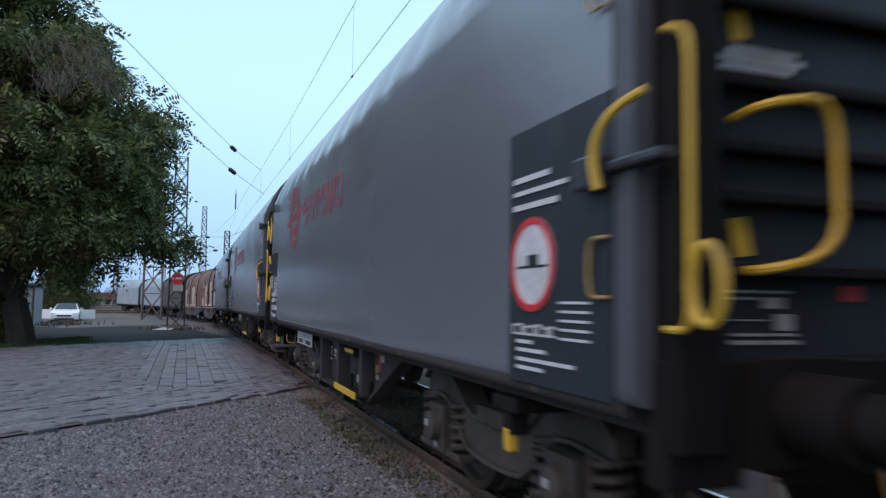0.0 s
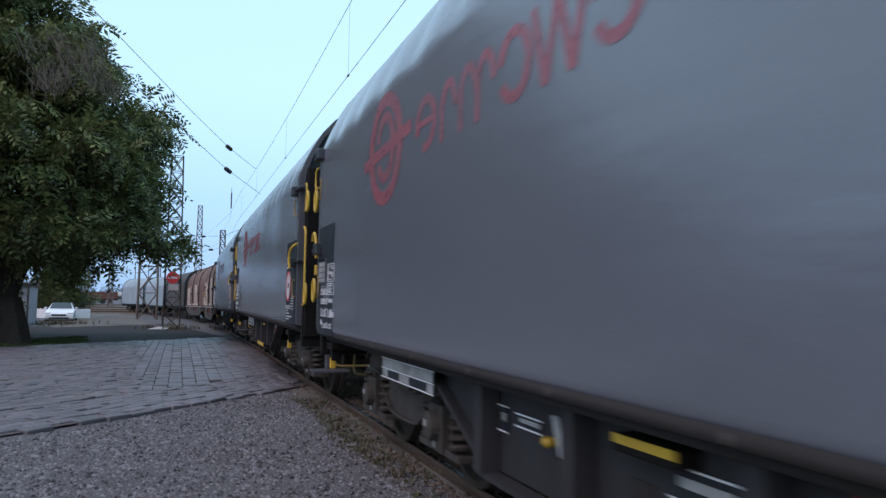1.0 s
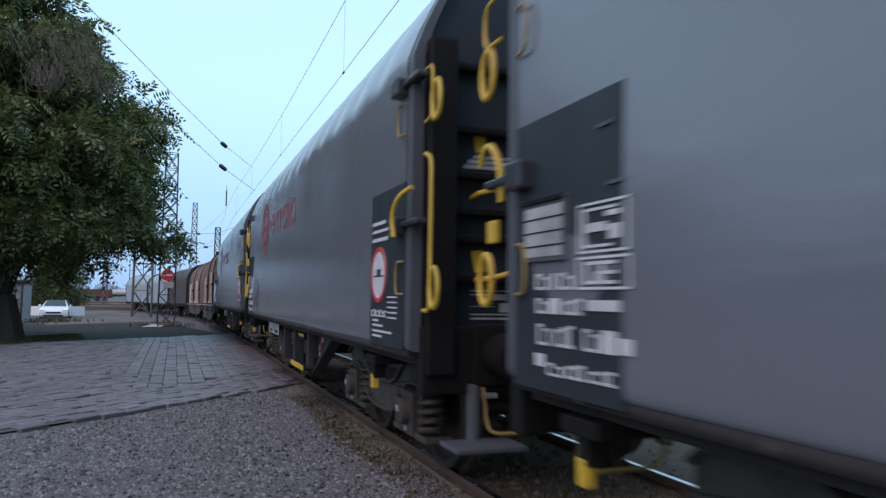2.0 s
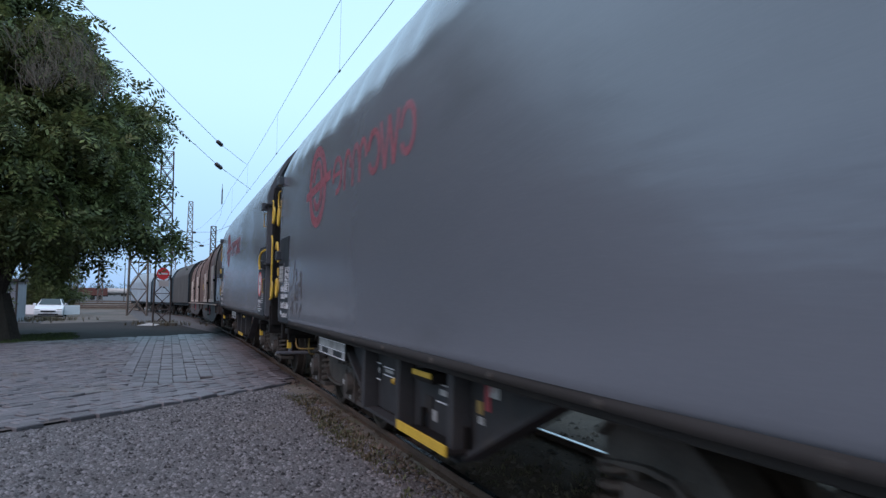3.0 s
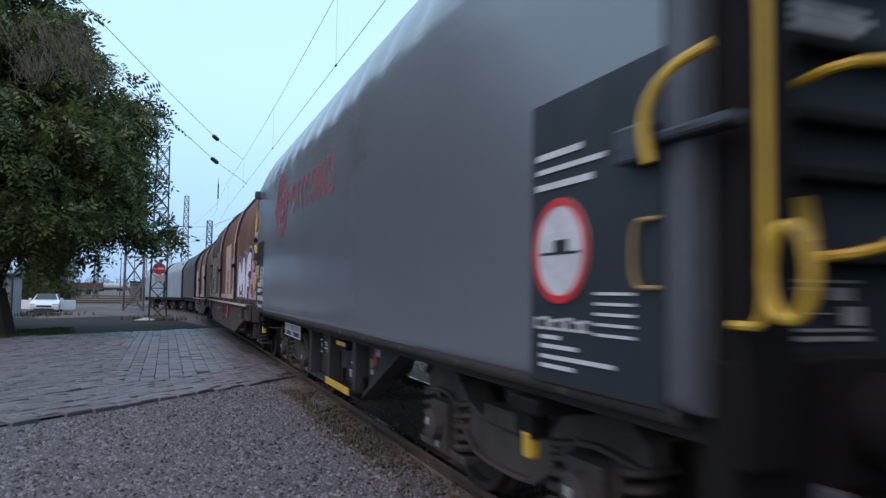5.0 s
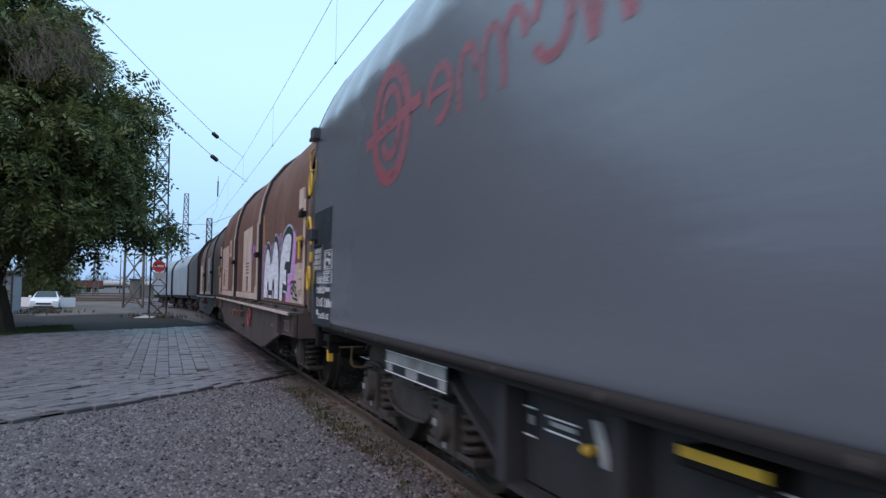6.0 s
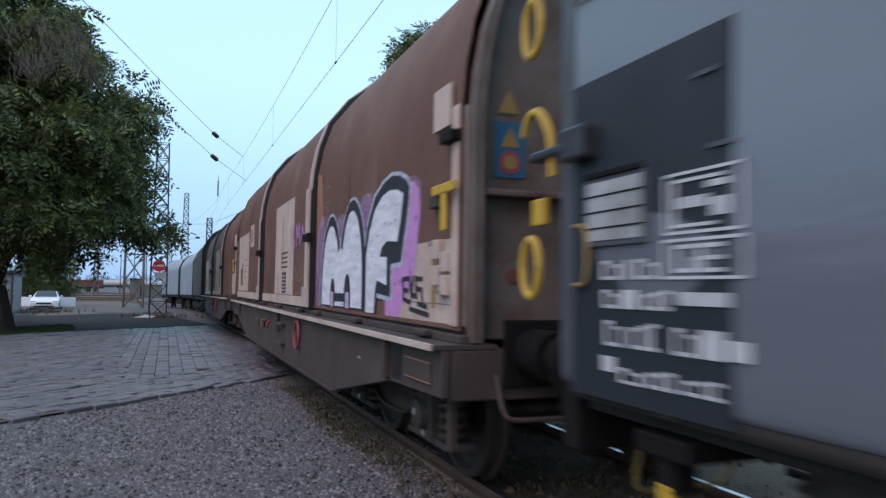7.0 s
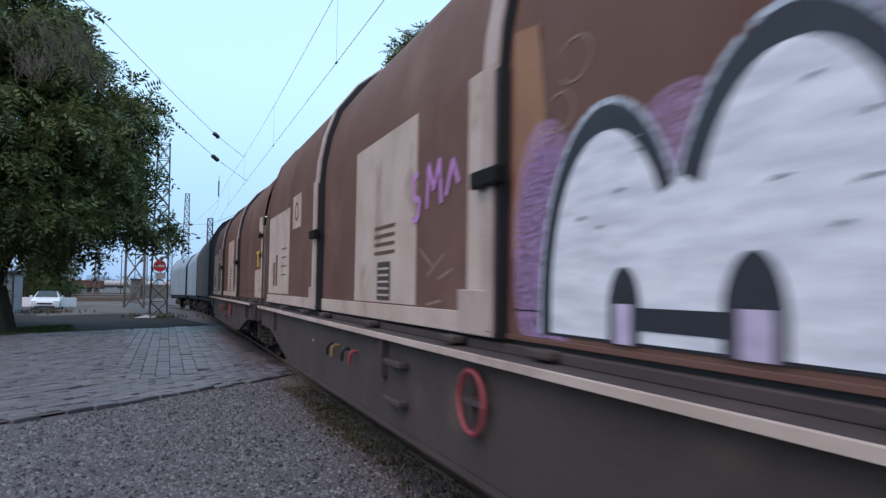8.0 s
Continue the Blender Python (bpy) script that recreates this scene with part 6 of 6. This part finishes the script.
# ---- car, wall, distance ----
def car():
    c = thing("car", "white saloon car parked with one door open", "car", Matrix.Translation((-7.8, 57.5, fall(57.5) - 0.12)) @ pose(0, 0, 0, 0, 0, 3))
    W = 0.88
    side = [(-2.2, 0.32), (-2.22, 0.6), (-2.1, 0.74), (-1.2, 0.92), (-0.95, 0.95), (2.0, 0.98), (2.2, 0.9), (2.25, 0.4), (2.1, 0.28), (-2.05, 0.24)]
    part("body", Shape().prism(side, "x", -W, W), CARPAINT, c, bevel=0.07)
    cab = Shape()
    low = [(-0.82, -1.05), (0.82, -1.05), (0.82, 1.75), (-0.82, 1.75)]
    top = [(-0.6, -0.3), (0.6, -0.3), (0.6, 1.0), (-0.6, 1.0)]
    cab.add([(x, y, 0.94) for x, y in low] + [(x, y, 1.36) for x, y in top], [(0, 1, 5, 4), (1, 2, 6, 5), (2, 3, 7, 6), (3, 0, 4, 7), (4, 5, 6, 7), (3, 2, 1, 0)])
    part("cabin", cab, CARPAINT, c, bevel=0.04)
    part("windscreen", Shape().add([(-0.7, -1.0, 0.99), (0.7, -1.0, 0.99), (0.55, -0.39, 1.38), (-0.55, -0.39, 1.38), (-0.7, -0.98, 1.0), (0.7, -0.98, 1.0), (0.55, -0.37, 1.39), (-0.55, -0.37, 1.39)], [(0, 1, 2, 3), (7, 6, 5, 4), (0, 4, 5, 1), (1, 5, 6, 2), (2, 6, 7, 3), (3, 7, 4, 0)]), GLASSDARK, c, "dark windscreen")
    for e in (-1, 1):
        part("side_window", Shape().add([(e * 0.815, -0.75, 0.99), (e * 0.815, 1.5, 0.99), (e * 0.625, 0.95, 1.38), (e * 0.625, -0.25, 1.38), (e * 0.83, -0.75, 0.99), (e * 0.83, 1.5, 0.99), (e * 0.64, 0.95, 1.38), (e * 0.64, -0.25, 1.38)], [(0, 1, 2, 3), (4, 5, 6, 7), (0, 1, 5, 4), (2, 3, 7, 6)]), GLASSDARK, c)
        part("headlight", Shape().box(min(e * 0.5, e * 0.84), max(e * 0.5, e * 0.84), -2.19, -2.0, 0.6, 0.72), TANK, c, "clear headlight", bevel=0.03)
        part("mirror", Shape().box(min(e * 0.88, e * 1.06), max(e * 0.88, e * 1.06), -0.75, -0.62, 0.95, 1.08), CARPAINT, c, bevel=0.03)
        for y in (-1.35, 1.35):
            wh = part("wheel", Shape().lathe([(-0.1, 0.2), (-0.1, 0.3), (0.1, 0.3), (0.1, 0.2)], (e * 0.8, y, 0.3), "x", 20), RUBBER, c, smooth=True)
            part("rim", Shape().lathe([(-0.105, 0.0), (-0.105, 0.2), (0.105, 0.2), (0.105, 0.0)], (e * 0.8, y, 0.3), "x", 16), PLATE, wh)
    part("grille", Shape().box(-0.45, 0.45, -2.24, -2.18, 0.5, 0.62), BLACK, c, bevel=0.01)
    part("bumper_opening", Shape().box(-0.6, 0.6, -2.235, -2.18, 0.3, 0.4), BLACK, c)
    part("number_plate", Shape().box(-0.26, 0.26, -2.26, -2.22, 0.4, 0.5), WHITE, c, "plain white number plate")
    hinge = pose(0.88, -0.85, 0, 0, 0, -62)
    part("open_door", Shape().box(0, 0.06, 0.0, 1.05, 0.3, 0.95), CARPAINT, c, "white door standing open", bevel=0.02, at=hinge)
    part("door_frame", Shape().tube([(0.03, 0.05, 0.95), (0.03, 0.4, 1.36), (0.03, 0.98, 1.38), (0.03, 1.02, 0.95)], 0.025, 6), BLACK, c, "dark window frame", at=hinge)
    hinge2 = pose(-0.88, -0.85, 0, 0, 0, 50)
    part("open_door", Shape().box(-0.06, 0, 0.0, 1.05, 0.3, 0.95), CARPAINT, c, "white door standing open", bevel=0.02, at=hinge2)
    return c


car()
hut = thing("hut", "small pale plastered hut behind the tree", "hut", Matrix.Translation((-9.9, 44, fall(44))))
part("wall", Shape().box(-2.6, 2.2, 0, 3.2, -0.2, 2.15), PLASTER, hut, bevel=0.02)
part("roof", Shape().box(-2.8, 2.35, -0.2, 3.4, 2.15, 2.3), MASTSTEEL, hut, bevel=0.02)
part("downpipe", Shape().tube([(2.28, -0.06, 0), (2.28, -0.06, 2.1)], 0.05, 8), MASTSTEEL, hut, smooth=True)
solo("litter", Shape().add([(-0.5, -0.35, 0.03), (0.35, -0.4, 0.02), (0.5, 0.3, 0.06), (-0.3, 0.4, 0.04), (0.05, 0, 0.13)], [(0, 1, 4), (1, 2, 4), (2, 3, 4), (3, 0, 4), (3, 2, 1, 0)]), TANK, "crumpled white plastic sheet lying on the dirt", "litter", Matrix.Translation((-0.93, 39.6 - 2.6, fall(37) + 0.02)))


def gondola(at, turn):
    g = thing("open_wagon", "red-brown open freight wagon far off", "freight wagon", Matrix.Translation(at) @ pose(0, 0, 0, 0, 0, turn), group="far wagons")
    part("side", Shape().box(-6, 6, -1.4, 1.4, 1.1, 2.9), OXIDE, g, bevel=0.03)
    for k in range(9):
        part("stake", Shape().box(-5.9 + k * 1.46, -5.78 + k * 1.46, -1.48, -1.4, 1.1, 2.9), OXIDE, g)
    part("chassis", Shape().box(-6.2, 6.2, -1.2, 1.2, 0.85, 1.1), FRAME, g)
    for k in (-4.6, -3.0, 3.0, 4.6):
        part("wheel", Shape().lathe([(-0.75, 0.0), (-0.75, 0.45), (0.75, 0.45), (0.75, 0.0)], (k, 0, 0.45), "y", 14), WHEEL, g)
    return g


g0 = gondola((-20.5, 195, fall(150)), 24)
copy_thing(g0, Matrix.Translation((-31.8, 190, fall(150))) @ pose(0, 0, 0, 0, 0, 24))


def tanker(at, turn):
    g = thing("tank_wagon", "pale grey tank wagon far off", "freight wagon", Matrix.Translation(at) @ pose(0, 0, 0, 0, 0, turn), group="far tank wagons")
    part("barrel", Shape().lathe([(-6.2, 0.0), (-6.15, 0.7), (-5.9, 1.3), (5.9, 1.3), (6.15, 0.7), (6.2, 0.0)], (0, 0, 2.4), "x", 20), TANK, g, smooth=True)
    part("dome", Shape().lathe([(0, 0.35), (0.25, 0.35), (0.3, 0.0)], (0, 0, 3.6), "z", 12), TANK, g)
    part("chassis", Shape().box(-6.5, 6.5, -1.2, 1.2, 0.8, 1.1), FRAME, g)
    for k in (-4.9, -3.2, 3.2, 4.9):
        part("wheel", Shape().lathe([(-0.75, 0.0), (-0.75, 0.45), (0.75, 0.45), (0.75, 0.0)], (k, 0, 0.45), "y", 14), WHEEL, g)
    return g


t0 = tanker((-64, 372, fall(200)), -6)
for k in range(1, 9):
    copy_thing(t0, Matrix.Translation((-64 + k * 13.3, 372 - k * 1.4, fall(200))) @ pose(0, 0, 0, 0, 0, -6))
far_rng = random.Random(9)
woods = leaf_mesh("far_woods", [(x, 470 + far_rng.uniform(-30, 30), far_rng.uniform(1, 5)) for x in range(-220, 260, 5)], [far_rng.uniform(3, 5.5) for _ in range(-220, 260, 5)], 14000, 2.4, 5, WOODS, 21)
tagged(new("far_woods", woods), "hazy line of distant trees", "trees", kind="stuff")
shed = thing("warehouse", "low grey-green warehouse far across the yard", "warehouse", Matrix.Translation((1.5, 118, fall(110))))
part("wall", Shape().box(-6.6, -5.2, 0, 6, 0, 2.7).box(-5.2, -1.2, 0.4, 6, 0, 2.0), CONCRETE, shed)
part("roof", Shape().prism([(-6.75, 2.7), (-5.1, 2.7), (-5.1, 2.85), (-6.75, 2.95)], "y", -0.3, 6.3), MASTSTEEL, shed)

# ---- sidings across the yard ----
def siding(x0, y0, x1, y1):
    t = thing("siding", "rusty siding track on dark ballast across the yard", "track", group="sidings")
    a, b = Vector((x0, y0, fall(y0))), Vector((x1, y1, fall(y1)))
    n = Vector((a.y - b.y, b.x - a.x, 0)).normalized()
    bed = Shape()
    for p in (a, b):
        bed.v += [tuple(p + n * k + Vector((0, 0, z))) for k, z in ((-1.9, 0.0), (-1.4, 0.14), (1.4, 0.14), (1.9, 0.0))]
    bed.f = [(i, i + 1, i + 5, i + 4) for i in range(3)]
    part("ballast_bed", bed, SOIL, t, "dark ballast bed")
    for k in (-0.75, 0.75):
        part("rail", Shape().tube([a + n * k + Vector((0, 0, 0.2)), b + n * k + Vector((0, 0, 0.2))], 0.07, 6), RAIL, t)
    return t


for ends in ((-44, 84, -3.5, 92), (-50, 98, -3.0, 104), (-60, 120, -1.0, 126), (-70, 150, 6.0, 158)):
    siding(*ends)

# ---- loose stones ----
def stones(name, spots, sizes, mat, label, seed):
    rg = np.random.default_rng(seed)
    form = np.array([(1, 0, 0), (0.3, 0.9, 0.1), (-0.8, 0.5, 0), (-0.7, -0.6, 0.1), (0.4, -0.85, 0), (0.15, 0.2, 0.75), (-0.2, -0.15, 0.7)])
    faces = np.array([(0, 1, 5), (1, 2, 5), (2, 6, 5), (2, 3, 6), (3, 4, 6), (4, 5, 6), (4, 0, 5)])
    n = len(spots)
    a = rg.random(n) * 6.283
    c, s = np.cos(a), np.sin(a)
    f = form[None] * (1 + rg.normal(size=(n, 7, 3)) * 0.18)
    v = np.empty_like(f)
    v[..., 0], v[..., 1], v[..., 2] = f[..., 0] * c[:, None] - f[..., 1] * s[:, None], f[..., 0] * s[:, None] + f[..., 1] * c[:, None], f[..., 2]
    v *= np.array(sizes)[:, None, None]
    v += np.array(spots)[:, None, :]
    me = bpy.data.meshes.new(name)
    idx = (faces[None] + 7 * np.arange(n)[:, None, None]).reshape(-1)
    me.vertices.add(7 * n)
    me.vertices.foreach_set("co", v.ravel())
    me.loops.add(len(idx))
    me.loops.foreach_set("vertex_index", idx.astype(np.int32))
    me.polygons.add(7 * n)
    me.polygons.foreach_set("loop_start", np.arange(0, len(idx), 3, dtype=np.int32))
    me.update(calc_edges=True)
    me.materials.append(mat)
    return tagged(new(name, me), label, "gravel", kind="stuff")


rg = np.random.default_rng(3)
spots, sizes = [], []
while len(spots) < 44000:
    y = 3.4 + 8.6 * rg.random() ** 1.5
    x = rg.uniform(-2.6, 2.0)
    p = Vector((x, y, 0)) - ROAD_AT
    if p.dot(ROAD_W) > -0.02:
        continue
    spots.append((x, y, hump(x, y) - 0.008))
    sizes.append(0.006 + 0.021 * rg.random() ** 2.2)
stones("gravel", spots, sizes, STONE, "loose grey gravel on the trodden ground", 31)
spots, sizes = [], []
for _ in range(2600):
    spots.append((rg.uniform(2.2, 3.5), rg.uniform(2.5, 14), 0.008))
    sizes.append(0.012 + 0.04 * rg.random() ** 3)
for _ in range(700):
    spots.append((rg.uniform(1.85, 2.03), rg.uniform(3.0, 12), 0.0))
    sizes.append(0.012 + 0.03 * rg.random() ** 3)
stones("ballast", spots, sizes, TRACKSTONE, "scattered ballast stones between the rails", 32)
spots, sizes = [], []
for _ in range(5000):
    y = rg.uniform(3, 40)
    spots.append((rg.uniform(3.65, 9.0), y, fall(y)))
    sizes.append(0.025 + 0.03 * rg.random())
stones("ballast", spots, sizes, TRACKSTONE, "brown-grey ballast beyond the far rail", 33)


# ---- setts and slabs of the road crossing ----
def block(lx, ly, h, c, lift):
    """A stone block with a worn, chamfered top."""
    x, y = lx / 2, ly / 2
    v = [(-x, -y, -0.03), (x, -y, -0.03), (x, y, -0.03), (-x, y, -0.03), (-x, -y, h - c), (x, -y, h - c), (x, y, h - c), (-x, y, h - c),
         (-x + c, -y + c, h), (x - c, -y + c, h + lift), (x - c, y - c, h), (-x + c, y - c, h - lift)]
    f = [(0, 1, 5, 4), (1, 2, 6, 5), (2, 3, 7, 6), (3, 0, 4, 7), (4, 5, 9, 8), (5, 6, 10, 9), (6, 7, 11, 10), (7, 4, 8, 11), (8, 9, 10, 11)]
    return v, f


def block_mesh(name, lx, ly, mat, k, c=0.009):
    v, f = block(lx, ly, 0.026, c, 0.003 * k)
    return Shape().add(v, f).mesh(name, mat)


sett_rng = random.Random(17)
EDGE_SETTS = [block_mesh("sett", 0.28 + 0.018 * k, 0.174, SETT, k - 1) for k in range(3)]
ROAD_DEG = math.degrees(math.atan2(0.704, 0.71))
made = 0
rest = Shape()


def lay_block(at, lx, ly, lift=0.0):
    v, f = block(lx, ly, 0.024, 0.008, lift)
    rest.add([at @ Vector(p) for p in v], f)


# edging courses along the near side of the road
for row in range(8):
    w = 0.1 + row * 0.183
    u = 2.0 - 0.16 * (row % 2)
    while u > -9.0:
        p = road(u, w + (sett_rng.uniform(-0.05, 0.04) if row == 0 else 0), 0.012 + sett_rng.uniform(-0.008, 0.008))
        if (row > 0 or sett_rng.random() < 0.88) and p.x < 1.86 and p.x > -2.6:
            at = Matrix.Translation(p) @ pose(0, 0, 0, sett_rng.gauss(0, 1.2), sett_rng.gauss(0, 1.2), ROAD_DEG + sett_rng.gauss(0, 1.2))
            if made < 290:
                part("sett", EDGE_SETTS[sett_rng.randrange(3)], SETT, road_bed, at=at)
                made += 1
            else:
                lay_block(at, 0.29, 0.165)
        u -= 0.325
def seam(y):
    """Where the field of setts meets the slabs, in whole slab columns."""
    return 1.98 - 0.21 * math.ceil((2.43 + (y - 11.5) * 0.045) / 0.21)


# field of setts on the far side of the lane, in courses along the road
for row in range(58):
    w = 1.62 + row * 0.178
    u = sett_rng.uniform(0, 0.25) + 11
    while u > -16:
        p = road(u, w, 0.016 + sett_rng.uniform(-0.009, 0.01))
        if -9.5 < p.x < seam(p.y) + 0.03 and p.y > 5:
            at = Matrix.Translation(p) @ pose(0, 0, 0, sett_rng.gauss(0, 1.5), sett_rng.gauss(0, 1.5), ROAD_DEG + sett_rng.gauss(0, 1.2))
            lay_block(at, sett_rng.uniform(0.235, 0.272), 0.168)
        u -= 0.275
part("setts", rest, SETT, road_bed, "uneven worn granite setts", kind="stuff")
rest = Shape()
SLAB = [block_mesh("paving_slab", 0.203, ln, PAVER, k - 1, 0.006) for k, ln in enumerate((0.53, 0.536, 0.54))]
made = 0
for col in range(19):
    x = 1.875 - col * 0.21
    y = 11.0 + sett_rng.uniform(0, 0.55)
    while y < 29:
        p = Vector((x, y, 0)) - ROAD_AT
        if 1.5 < p.dot(ROAD_W) and p.dot(ROAD_W) < 11.7 and x > seam(y) and made < 300:
            at = Matrix.Translation((x, y, fall(y) + 0.018 + sett_rng.uniform(-0.007, 0.007))) @ pose(0, 0, 0, sett_rng.gauss(0, 0.9), sett_rng.gauss(0, 0.7), sett_rng.gauss(0, 1.0))
            part("paving_slab", SLAB[sett_rng.randrange(3)], PAVER, road_bed, at=at)
            made += 1
        elif made >= 300 and 1.5 < p.dot(ROAD_W) < 11.7 and x > seam(y):
            lay_block(Matrix.Translation((x, y, fall(y) + 0.016 + sett_rng.uniform(-0.004, 0.005))), 0.2, 0.535)
        y += 0.55
part("paving_slabs", rest, PAVER, road_bed, "worn grey paving slabs", kind="stuff")


def motions():
    times = [0.25 * i for i in range(33)]
    spins = [0.125 * i for i in range(65)]
    for wagon, centre, pivot in TRAIN:
        walk(wagon, [(t, wagon_pose(centre, pivot, t)) for t in times])
        for ob in wagon.children:
            if ob.name.startswith("wheelset"):
                p = ob.matrix_basis.translation.copy()
                walk(ob, [(t, pose(p.x, p.y, p.z, math.degrees(gone(t) / 0.46), 0, 0)) for t in spins])


motions()
